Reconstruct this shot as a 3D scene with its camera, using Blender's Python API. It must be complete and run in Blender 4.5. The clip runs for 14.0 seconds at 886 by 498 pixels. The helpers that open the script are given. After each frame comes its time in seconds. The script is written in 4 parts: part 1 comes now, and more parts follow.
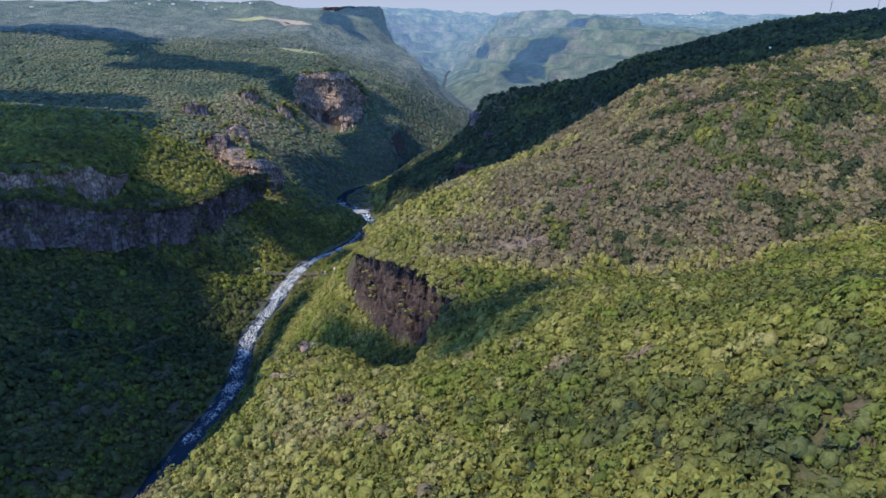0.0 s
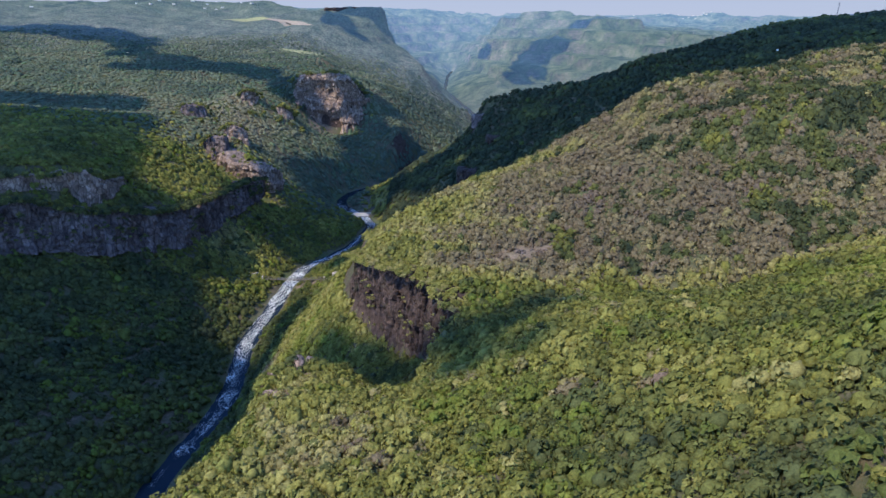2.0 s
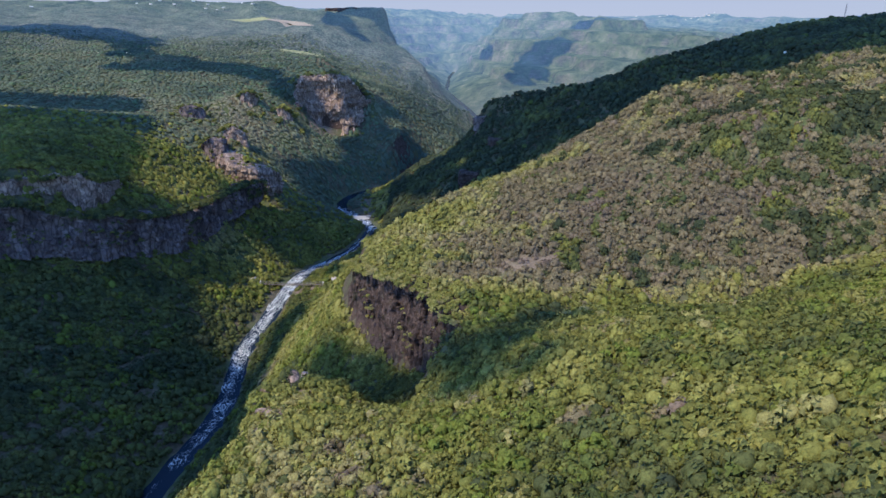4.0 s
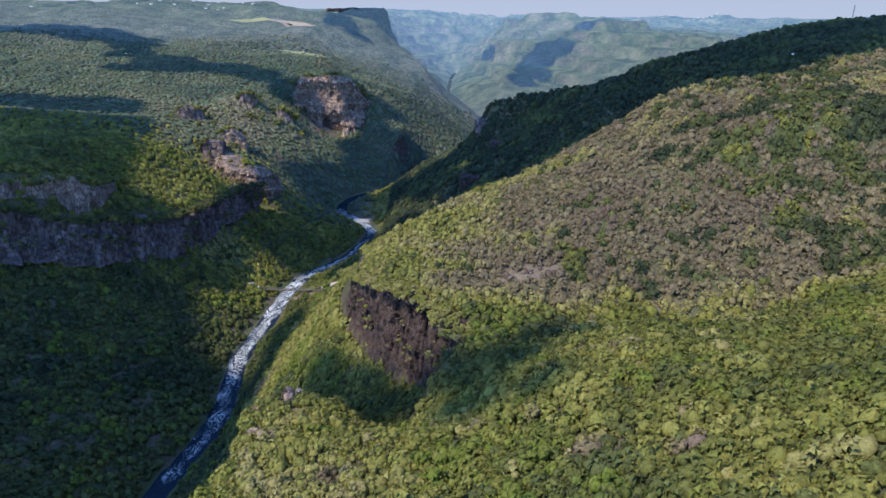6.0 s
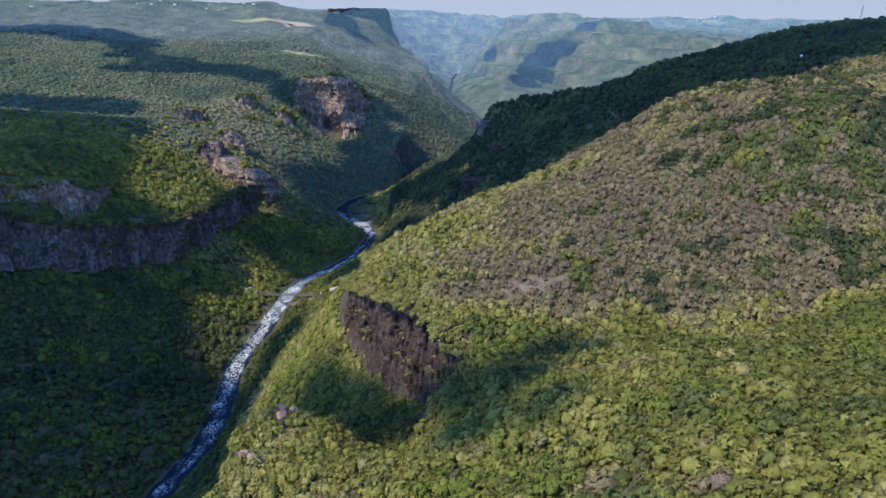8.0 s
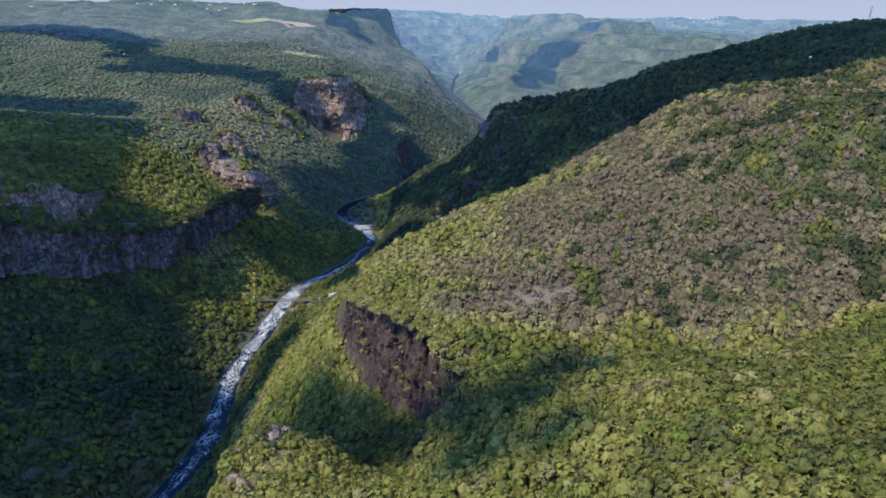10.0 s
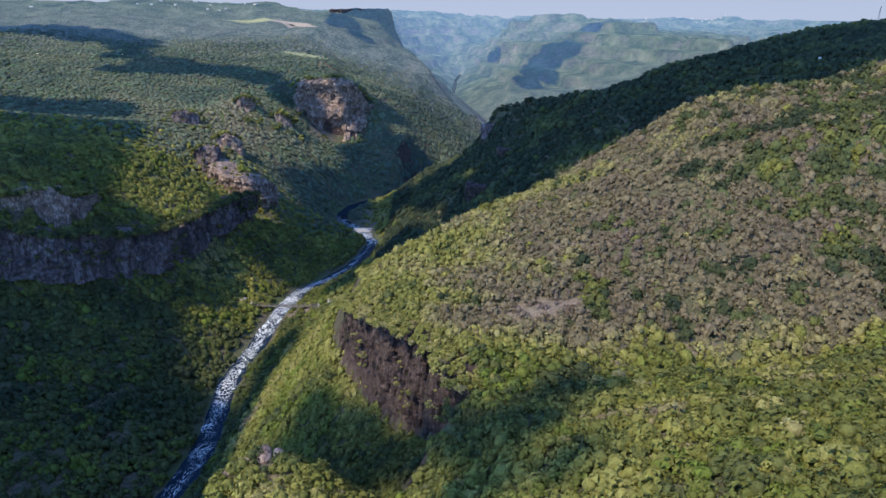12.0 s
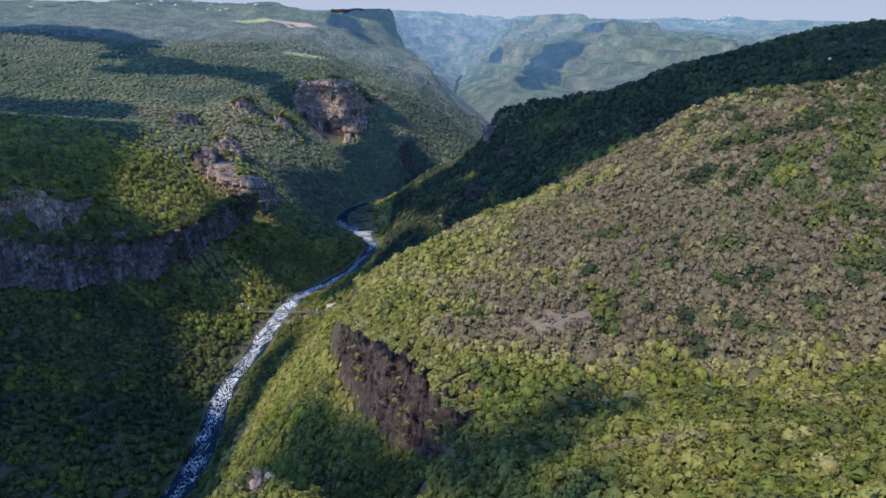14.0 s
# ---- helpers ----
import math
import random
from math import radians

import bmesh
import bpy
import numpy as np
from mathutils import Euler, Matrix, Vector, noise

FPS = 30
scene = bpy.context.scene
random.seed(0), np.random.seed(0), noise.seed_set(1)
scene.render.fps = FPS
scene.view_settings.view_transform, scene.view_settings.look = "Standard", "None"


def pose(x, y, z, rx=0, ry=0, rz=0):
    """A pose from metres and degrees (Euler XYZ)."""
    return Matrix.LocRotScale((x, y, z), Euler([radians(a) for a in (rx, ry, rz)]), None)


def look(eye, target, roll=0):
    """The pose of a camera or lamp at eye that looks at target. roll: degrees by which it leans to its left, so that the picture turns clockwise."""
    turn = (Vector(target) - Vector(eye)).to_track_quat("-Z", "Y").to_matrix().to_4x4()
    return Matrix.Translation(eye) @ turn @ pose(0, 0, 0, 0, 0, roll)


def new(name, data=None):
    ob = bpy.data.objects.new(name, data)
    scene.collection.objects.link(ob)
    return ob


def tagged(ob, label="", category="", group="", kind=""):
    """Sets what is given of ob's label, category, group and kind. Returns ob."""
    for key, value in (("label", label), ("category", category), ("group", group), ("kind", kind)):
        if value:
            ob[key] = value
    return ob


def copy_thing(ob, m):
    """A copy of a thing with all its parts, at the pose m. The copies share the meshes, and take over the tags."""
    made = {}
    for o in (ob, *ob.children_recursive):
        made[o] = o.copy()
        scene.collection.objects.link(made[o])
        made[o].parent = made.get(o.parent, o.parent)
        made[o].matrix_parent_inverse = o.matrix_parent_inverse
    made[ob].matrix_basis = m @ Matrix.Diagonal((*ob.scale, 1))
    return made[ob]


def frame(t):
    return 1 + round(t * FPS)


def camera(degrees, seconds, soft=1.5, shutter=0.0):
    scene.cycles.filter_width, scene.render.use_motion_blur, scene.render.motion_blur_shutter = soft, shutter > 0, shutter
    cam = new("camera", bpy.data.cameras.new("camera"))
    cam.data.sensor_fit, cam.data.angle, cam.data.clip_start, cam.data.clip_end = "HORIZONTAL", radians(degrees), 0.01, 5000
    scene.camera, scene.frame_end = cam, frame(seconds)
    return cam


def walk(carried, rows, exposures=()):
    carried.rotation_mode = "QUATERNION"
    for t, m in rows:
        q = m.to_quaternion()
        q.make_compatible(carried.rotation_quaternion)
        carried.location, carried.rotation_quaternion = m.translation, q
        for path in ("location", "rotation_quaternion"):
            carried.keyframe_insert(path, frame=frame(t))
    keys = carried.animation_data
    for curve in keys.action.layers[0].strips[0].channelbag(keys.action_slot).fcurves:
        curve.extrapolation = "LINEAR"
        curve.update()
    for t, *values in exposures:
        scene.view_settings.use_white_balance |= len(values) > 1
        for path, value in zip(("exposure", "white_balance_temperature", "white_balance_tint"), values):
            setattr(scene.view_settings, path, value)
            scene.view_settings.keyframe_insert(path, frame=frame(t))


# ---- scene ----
# The flight: seconds, x, y, z in metres (the river lies at z = 0), yaw, pitch and roll in degrees.
cam = camera(70.0, 14.0)
FLIGHT = [
    (0.0, 0.00, 0.00, 300.00, 0.000, -20.538, 0.015),
    (1.0, 0.05, 6.72, 300.33, 0.055, -20.516, 0.084),
    (2.0, 0.10, 13.50, 300.61, 0.112, -20.494, 0.146),
    (3.0, 0.13, 20.35, 300.84, 0.171, -20.474, 0.203),
    (4.0, 0.16, 27.27, 301.02, 0.231, -20.454, 0.254),
    (5.0, 0.19, 34.24, 301.15, 0.292, -20.435, 0.299),
    (6.0, 0.21, 41.29, 301.22, 0.355, -20.416, 0.338),
    (7.0, 0.22, 48.40, 301.24, 0.420, -20.399, 0.372),
    (8.0, 0.22, 55.58, 301.21, 0.486, -20.382, 0.399),
    (9.0, 0.22, 62.82, 301.12, 0.553, -20.366, 0.421),
    (10.0, 0.20, 70.12, 300.99, 0.622, -20.350, 0.437),
    (11.0, 0.19, 77.49, 300.80, 0.692, -20.335, 0.447),
    (12.0, 0.16, 84.93, 300.56, 0.764, -20.321, 0.451),
    (13.0, 0.13, 92.43, 300.27, 0.837, -20.308, 0.450),
    (14.0, 0.10, 100.00, 299.92, 0.912, -20.295, 0.442),
]
walk(cam, [(t, pose(x, y, z, 90 + pitch, 0, yaw) @ pose(0, 0, 0, 0, 0, roll)) for t, x, y, z, yaw, pitch, roll in FLIGHT],
     [(0.0, 1.42, 5130, 15), (14.0, 1.42, 5130, 15)])

# ---- light ----
SUN_FROM = Vector((-0.47, -0.35, 0.81)).normalized()
sun_height, sun_turn = math.asin(SUN_FROM.z), math.atan2(SUN_FROM.x, SUN_FROM.y)
world = bpy.data.worlds.new("sky")
scene.world = world
world.use_nodes = True
wn = world.node_tree
sky = wn.nodes.new("ShaderNodeTexSky")
sky.sky_type, sky.sun_disc = "NISHITA", False
sky.sun_elevation, sky.sun_rotation = sun_height, sun_turn
sky.altitude, sky.air_density, sky.dust_density, sky.ozone_density = 1500, 1.4, 0.2, 6.0
wn.links.new(sky.outputs["Color"], wn.nodes["Background"].inputs["Color"])
wn.nodes["Background"].inputs["Strength"].default_value = 0.15
sun = new("sun", bpy.data.lights.new("sun", "SUN"))
sun.data.energy, sun.data.angle, sun.data.color = 2.75, radians(1.1), (1.0, 0.79, 0.44)
sun.matrix_world = look(tuple(SUN_FROM * 3000), (0, 0, 0))


# ---- noise ----
def hash01(i, j, k=0):
    """A fixed random number from 0 to 1 for whole-number arrays."""
    h = (i.astype(np.int64) * 374761393 + j.astype(np.int64) * 668265263 + np.int64(k) * 1274126177) & 0x7FFFFFFF
    h = ((h ^ (h >> 13)) * 1274126177) & 0x7FFFFFFF
    h = ((h ^ (h >> 16)) * 668265263) & 0x7FFFFFFF
    return (h % 100003) / 100003.0


def value(x, y, k=0):
    i, j = np.floor(x), np.floor(y)
    u, v = x - i, y - j
    u, v = u * u * (3 - 2 * u), v * v * (3 - 2 * v)
    a, b, c, d = hash01(i, j, k), hash01(i + 1, j, k), hash01(i, j + 1, k), hash01(i + 1, j + 1, k)
    return (a + (b - a) * u) * (1 - v) + (c + (d - c) * u) * v


def fbm(x, y, octaves=4, k=0):
    """Fractal noise, about -1 to 1."""
    total, size, norm = 0, 1.0, 0
    for o in range(octaves):
        total = total + size * (2 * value(x * 2**o + 17.3 * o, y * 2**o - 9.1 * o, k + o) - 1)
        norm += size
        size *= 0.5
    return total / norm


# ---- the shape of the land: lines along ridges, rims, cliff feet and valleys ----
RIVER = [(-240, -400), (-212, 100), (-200, 300), (-193, 371), (-188, 402), (-181, 436), (-179, 468), (-184, 505), (-190, 542), (-190, 580), (-184, 640), (-183, 695), (-174, 746), (-149, 783), (-127, 824), (-114, 873), (-109, 921), (-132, 972),
         (-168, 1015), (-176, 1055), (-164, 1100), (-122, 1150), (-40, 1240), (50, 1340), (105, 1500), (120, 1800), (70, 2200), (0, 2700), (15, 3300), (40, 3600)]
SPUR_TOP = [
    [(-60, 150, 156), (-30, 164, 161), (-8, 165, 172), (33, 145, 183), (56, 127, 203), (75, 115, 212), (100, 108, 230), (160, 100, 252), (300, 90, 266)],
    [(-80, 196, 148), (-47, 188, 152), (-14, 190, 166), (14, 178, 171), (29, 187, 180), (66, 181, 196), (82, 186, 202), (96, 160, 217), (135, 150, 236)],
    [(-72, 240, 142), (-50, 235, 149), (-5, 223, 159), (14, 236, 163), (39, 224, 181), (57, 220, 187), (76, 222, 193), (98, 202, 202), (120, 214, 201), (165, 212, 212), (260, 215, 235)],
    [(-70, 252, 141), (-40, 248, 142), (-22, 248, 141), (-6, 243, 153), (17, 243, 162), (32, 246, 177), (73, 248, 183), (98, 247, 189), (118, 250, 188), (161, 246, 192), (220, 245, 206), (320, 240, 232)],
    [(-84, 276, 131), (-71, 284, 135), (-56, 274, 138), (-44, 274, 135), (-35, 266, 131), (-22, 260, 129), (-10, 266, 139), (8, 272, 160), (39, 269, 169), (54, 279, 167), (100, 287, 170), (151, 289, 174), (183, 294, 179), (300, 300, 206)],
    [(0, 0, 190), (60, 40, 205), (100, -150, 215), (0, -400, 200)],
    [(320, 100, 262), (400, -300, 270)],
]
SPUR_SIDES = [
    [(-22, 268, 124), (-36, 276, 127), (-44, 282, 133), (-56, 286, 135), (-73, 293, 133), (-89, 286, 129), (-88, 264, 129), (-82, 245, 135), (-83, 228, 138), (-90, 207, 142), (-95, 193, 145), (-104, 150, 148), (-112, 60, 150), (-120, -400, 140)],
    [(-13, 282, 124), (-24, 282, 110), (-40, 294, 103), (-56, 303, 97), (-79, 307, 92), (-103, 298, 84), (-105, 262, 90), (-100, 240, 95), (-103, 220, 98), (-112, 200, 98), (-122, 170, 96), (-140, 60, 92), (-150, -400, 85)],
    [(-10, 272, 138), (-6, 284, 149), (2, 287, 160), (11, 292, 161), (24, 296, 161)],
]
GULLY = [
    [(300, 338, 199), (218, 344, 180), (186, 333, 168), (158, 331, 158), (130, 319, 157), (109, 326, 155), (73, 318, 156), (45, 311, 157), (24, 306, 155), (11, 299, 150), (0, 297, 138), (-9, 302, 122), (-18, 314, 109), (-32, 328, 97), (-56, 342, 82), (-100, 362, 54), (-138, 358, 32), (-165, 372, 10)],
]
HILL_TOP = [
    [(-62, 474, 138), (-50, 464, 148), (-35, 460, 157), (-5, 466, 169), (25, 511, 173), (77, 543, 185), (111, 530, 210), (135, 534, 222), (157, 540, 236), (177, 542, 245), (215, 549, 250), (252, 545, 253), (298, 560, 266), (399, 600, 274), (600, 640, 288), (1000, 600, 300)],
    [(-19, 431, 159), (8, 440, 163), (40, 440, 172), (80, 450, 186), (114, 456, 198), (165, 464, 219), (207, 449, 236), (262, 446, 245), (340, 450, 256)],
    [(178, 428, 202), (225, 418, 213), (290, 412, 222), (340, 415, 240)],
    [(20, 400, 162), (70, 392, 171), (116, 398, 184), (169, 390, 194), (210, 391, 198), (260, 396, 212)],
    [(28, 372, 160), (44, 358, 165), (66, 356, 165), (90, 350, 163), (116, 352, 163), (140, 345, 169), (175, 350, 177), (218, 360, 187), (300, 372, 206)],
]
HILL_CLIFF = [
    [(-58, 434, 141), (-53, 424, 144), (-38, 398, 149), (-17, 367, 157), (-4, 350, 160), (8, 325, 161), (14, 309, 157)],
    [(-70, 432, 104), (-61, 406, 99), (-46, 382, 98), (-27, 356, 100), (-15, 340, 105), (-4, 320, 117), (3, 306, 136)],
]
RIVER_SIDE = [
    [(-72, 426, 104), (-76, 402, 96), (-80, 450, 100), (-86, 490, 98), (-72, 540, 97)],
    [(-104, 442, 67), (-100, 398, 73), (-114, 424, 58), (-120, 480, 52)],
    [(-128, 546, 30), (-135, 600, 16)],
    [(-158, 690, 4), (-146, 691, 6), (-128, 694, 9), (-116, 700, 12)],
    [(-206, 694, 4), (-216, 696, 7), (-232, 698, 10)],
    [(-128, 985, 3), (-112, 1010, 5), (-128, 1060, 4)],
    [(-40, 600, 70), (40, 650, 95), (160, 690, 132), (280, 700, 190), (400, 720, 240)],
    [(-90, 690, 25), (-20, 720, 60), (60, 760, 88), (150, 780, 130), (260, 790, 190)],
]
DARK_RIDGE = [
    [(50, 994, 158), (64, 1002, 180), (100, 994, 188), (142, 982, 193), (200, 962, 202), (247, 942, 221), (272, 950, 237), (375, 952, 259), (459, 1002, 280), (576, 1050, 295), (680, 1010, 302), (1000, 1000, 312), (1500, 900, 312)],
    [(414, 808, 266), (520, 820, 285), (700, 800, 300)],
    [(38, 985, 118), (-20, 960, 80), (-27, 880, 78), (41, 850, 112), (80, 868, 132), (158, 822, 152), (208, 900, 208)],
    [(-73, 950, 42), (-70, 880, 35), (-60, 1040, 60), (-30, 1130, 60)],
    [(130, 1120, 120), (300, 1150, 190), (500, 1250, 240), (800, 1400, 250)],
    [(200, 1400, 60), (350, 1600, 90), (800, 1900, 150)],
]
WEST_SHELF = [
    [(-900, 330, 150), (-560, 378, 104), (-470, 498, 98), (-412, 552, 93), (-372, 584, 84), (-338, 608, 76), (-310, 634, 70), (-284, 690, 62), (-274, 730, 60), (-250, 800, 54), (-240, 830, 52)],
    [(-900, 350, 185), (-570, 396, 150), (-480, 514, 142), (-420, 566, 135), (-384, 598, 126), (-350, 624, 118), (-330, 646, 112), (-302, 692, 104), (-290, 728, 97), (-272, 792, 93), (-258, 834, 88)],
    [(-470, 532, 146), (-428, 574, 142), (-384, 610, 134), (-364, 640, 130)],
    [(-474, 546, 172), (-434, 590, 165), (-390, 626, 157), (-366, 662, 150)],
    [(-480, 700, 168), (-420, 760, 160), (-334, 812, 142), (-300, 806, 116)],
    [(-640, 850, 172), (-500, 900, 160), (-423, 1091, 148), (-606, 1064, 160), (-900, 1060, 175)],
    [(-240, 862, 36), (-300, 880, 72), (-355, 935, 100)],
    [(-246, 884, 62), (-262, 900, 86), (-323, 985, 124), (-357, 965, 112)],
    [(-300, 420, 40), (-330, 540, 56), (-262, 560, 28), (-240, 700, 22)],
    [(-290, 250, 60), (-420, 250, 110), (-700, 200, 160), (-600, -300, 170)],
    [(-232, 960, 34), (-232, 1140, 70), (-206, 1250, 74), (-180, 1190, 48)],
    [(-430, 1078, 140), (-350, 1160, 168), (-289, 1190, 138), (-300, 1110, 112)],
]
WEST_HEIGHTS = [
    [(-316, 1322, 138), (-286, 1302, 122), (-252, 1288, 92), (-222, 1284, 70), (-196, 1284, 70), (-164, 1296, 86)],
    [(-250, 1240, 84), (-215, 1230, 62), (-190, 1240, 60)],
    [(-316, 1350, 164), (-289, 1340, 182), (-222, 1322, 186), (-194, 1322, 182), (-164, 1334, 158)],
    [(-94, 1250, 80), (-62, 1420, 92), (10, 1500, 42)],
    [(-156, 1342, 138), (-120, 1500, 145), (-62, 1640, 96), (69, 1700, 62)],
    [(-275, 1500, 200), (-330, 1612, 204), (-441, 1700, 215), (-325, 2100, 279), (-653, 2200, 287)],
    [(-205, 2304, 316), (-320, 2330, 320), (-700, 2450, 330), (-1600, 2300, 332)],
    [(-176, 2272, 222), (-150, 2380, 170), (-64, 1900, 158), (-190, 2250, 205)],
    [(-622, 1500, 206), (-1007, 1500, 212), (-891, 1900, 246), (-1500, 1700, 260), (-1700, 900, 230)],
    [(20, 1900, 40), (-40, 2250, 90)],
]
FAR_LAND = [
    [(-800, 2800, 312), (-620, 3400, 302), (-380, 4050, 296), (-316, 4350, 318), (-120, 4380, 318), (-90, 4360, 292), (306, 4300, 284), (700, 4300, 288)],
    [(-330, 2800, 180), (-260, 3300, 130), (-180, 3900, 150), (100, 3950, 130), (300, 4000, 170)],
    [(300, 3640, 276), (330, 3560, 282), (420, 3500, 292), (650, 3480, 303), (760, 3300, 286), (900, 3500, 280)],
    [(290, 3520, 216), (420, 3390, 222), (640, 3230, 222), (760, 3150, 226)],
    [(640, 2990, 256), (690, 2950, 280), (720, 2950, 282), (760, 2955, 264), (850, 2960, 262), (900, 2900, 250)],
    [(206, 3200, 178), (240, 3080, 182), (310, 2990, 190), (420, 2860, 192), (620, 2760, 204), (760, 2700, 210), (981, 2600, 224), (1150, 2500, 215)],
    [(160, 3180, 110), (215, 3020, 108), (310, 2900, 112), (430, 2760, 124), (600, 2660, 140), (780, 2560, 160)],
    [(300, 2880, 118), (270, 2700, 110), (230, 2480, 96), (190, 2350, 70)],
    [(420, 2700, 92), (400, 2450, 70), (330, 2200, 40)],
    [(560, 2640, 150), (600, 2400, 130), (640, 2200, 105)],
    [(100, 3000, 30), (130, 2600, 30)],
    [(1300, 2700, 190), (1500, 3300, 180), (1300, 4000, 220)],
    [(1409, 4450, 288), (1900, 4420, 297), (2370, 4450, 300)],
    [(-1700, 4300, 322), (-1200, 3300, 322)],
]


def relaxed_land():
    """Heights on a 5 m grid: the lines above, with a smooth skin stretched between them."""
    lines = SPUR_TOP + SPUR_SIDES + GULLY + HILL_TOP + HILL_CLIFF + RIVER_SIDE + DARK_RIDGE + WEST_SHELF + WEST_HEIGHTS + FAR_LAND
    pts = []
    for line in lines:
        for (x0, y0, z0), (x1, y1, z1) in zip(line, line[1:]):
            n = max(2, int(math.hypot(x1 - x0, y1 - y0) / 3))
            for i in range(n + 1):
                s = i / n
                pts.append((x0 + (x1 - x0) * s, y0 + (y1 - y0) * s, z0 + (z1 - z0) * s))
    for (x0, y0), (x1, y1) in zip(RIVER, RIVER[1:]):
        d = math.hypot(x1 - x0, y1 - y0)
        ox, oy = -(y1 - y0) / d, (x1 - x0) / d
        n = max(2, int(d / 4))
        for i in range(n + 1):
            x, y = x0 + (x1 - x0) * i / n, y0 + (y1 - y0) * i / n
            pts += [(x, y, -3), (x + ox * 14, y + oy * 14, 2), (x - ox * 14, y - oy * 14, 2)]
    pts = np.array(pts)
    h = None
    for cell in (160, 80, 40, 20, 10, 5):
        nx, ny = int(4400 / cell) + 1, int(4960 / cell) + 1
        i = np.clip(((pts[:, 0] + 1800) / cell + 0.5).astype(int), 0, nx - 1)
        j = np.clip(((pts[:, 1] + 400) / cell + 0.5).astype(int), 0, ny - 1)
        total, count = np.zeros((nx, ny)), np.zeros((nx, ny))
        np.add.at(total, (i, j), pts[:, 2])
        np.add.at(count, (i, j), 1)
        held, level = count > 0, total / np.maximum(count, 1)
        if h is None:
            h = np.full((nx, ny), pts[:, 2].mean())
        else:
            a = np.clip(np.arange(nx) / 2, 0, h.shape[0] - 1.001)
            b = np.clip(np.arange(ny) / 2, 0, h.shape[1] - 1.001)
            i0, j0 = a.astype(int), b.astype(int)
            u, v = (a - i0)[:, None], (b - j0)[None, :]
            h = (h[i0][:, j0] * (1 - u) + h[i0 + 1][:, j0] * u) * (1 - v) + (h[i0][:, j0 + 1] * (1 - u) + h[i0 + 1][:, j0 + 1] * u) * v
        for _ in range(300 if cell > 20 else 80):
            h = np.where(held, level, h)
            p = np.pad(h, 1, mode="edge")
            h = (p[2:, 1:-1] + p[:-2, 1:-1] + p[1:-1, 2:] + p[1:-1, :-2]) / 4
        h = np.where(held, level, h)
    p = np.pad(h, 1, mode="edge")
    return h * 0.6 + 0.1 * (p[2:, 1:-1] + p[:-2, 1:-1] + p[1:-1, 2:] + p[1:-1, :-2])


LAND = relaxed_land()


def height(x, y):
    """The ground's height at arrays x, y."""
    x, y = np.asarray(x, float), np.asarray(y, float)
    a = np.clip((x + 1800) / 5, 0, LAND.shape[0] - 1.001)
    b = np.clip((y + 400) / 5, 0, LAND.shape[1] - 1.001)
    i, j = a.astype(int), b.astype(int)
    u, v = a - i, b - j
    z = (LAND[i, j] * (1 - u) + LAND[i + 1, j] * u) * (1 - v) + (LAND[i, j + 1] * (1 - u) + LAND[i + 1, j + 1] * u) * v
    rough = np.clip((z - 4) / 25, 0, 1)
    far = np.clip((y - 600) / 1500, 0, 1)
    ridged = 1 - 2 * np.abs(fbm(x / 260 + 5, y / 260, 5, 8))
    z = z + rough * (fbm(x / 60, y / 60, 4, 3) * 3.0 + far * (ridged - 0.55) * (18 + 16 * np.clip((y - 2000) / 600, 0, 1)))
    step = z / 46 + 0.3 * fbm(x / 500, y / 500, 2, 14)
    part_up = step - np.floor(step)
    bench = z + 46 * (np.clip((part_up - 0.62) / 0.2, 0, 1) - part_up)
    z = z + 1.6 * rough * (x > -140) * np.clip((620 - y) / 30, 0, 1)
    return z + np.clip((y - 2000) / 500, 0, 1) * np.clip((z - 30) / 40, 0, 1) * np.clip((305 - z) / 20, 0, 1) * 0.8 * (bench - z)


# ---- materials ----
def shader(name, rough=0.9, spec=0.2):
    m = bpy.data.materials.new(name)
    m.use_nodes = True
    b = m.node_tree.nodes["Principled BSDF"]
    b.inputs["Roughness"].default_value = rough
    b.inputs["Specular IOR Level"].default_value = spec
    return m, m.node_tree, b


def node(nt, kind, **inputs):
    n = nt.nodes.new(kind)
    for key, v in inputs.items():
        n.inputs[key].default_value = v
    return n


def ramp(nt, source, stops):
    r = nt.nodes.new("ShaderNodeValToRGB")
    e = r.color_ramp.elements
    while len(e) < len(stops):
        e.new(0.5)
    for item, (at, c) in zip(e, stops):
        item.position, item.color = at, (*c, 1)
    nt.links.new(source, r.inputs["Fac"])
    return r.outputs["Color"]


def mix(nt, fac, a, b, kind="MIX"):
    m = nt.nodes.new("ShaderNodeMix")
    m.data_type, m.blend_type = "RGBA", kind
    for sock, v in ((m.inputs[0], fac), (m.inputs[6], a), (m.inputs[7], b)):
        if hasattr(v, "links"):
            nt.links.new(v, sock)
        elif isinstance(v, tuple):
            sock.default_value = (*v, 1)
        else:
            sock.default_value = v
    return m.outputs[2]


def noise_at(nt, scale, detail=5, rough=0.6, stretch=None):
    """Noise over the world's metres; scale is in features a metre."""
    g = nt.nodes.new("ShaderNodeNewGeometry")
    n = node(nt, "ShaderNodeTexNoise", Scale=scale, Detail=detail, Roughness=rough)
    if stretch:
        mp = node(nt, "ShaderNodeMapping", Scale=stretch)
        nt.links.new(g.outputs["Position"], mp.inputs["Vector"])
        nt.links.new(mp.outputs["Vector"], n.inputs["Vector"])
    else:
        nt.links.new(g.outputs["Position"], n.inputs["Vector"])
    return n.outputs["Fac"]


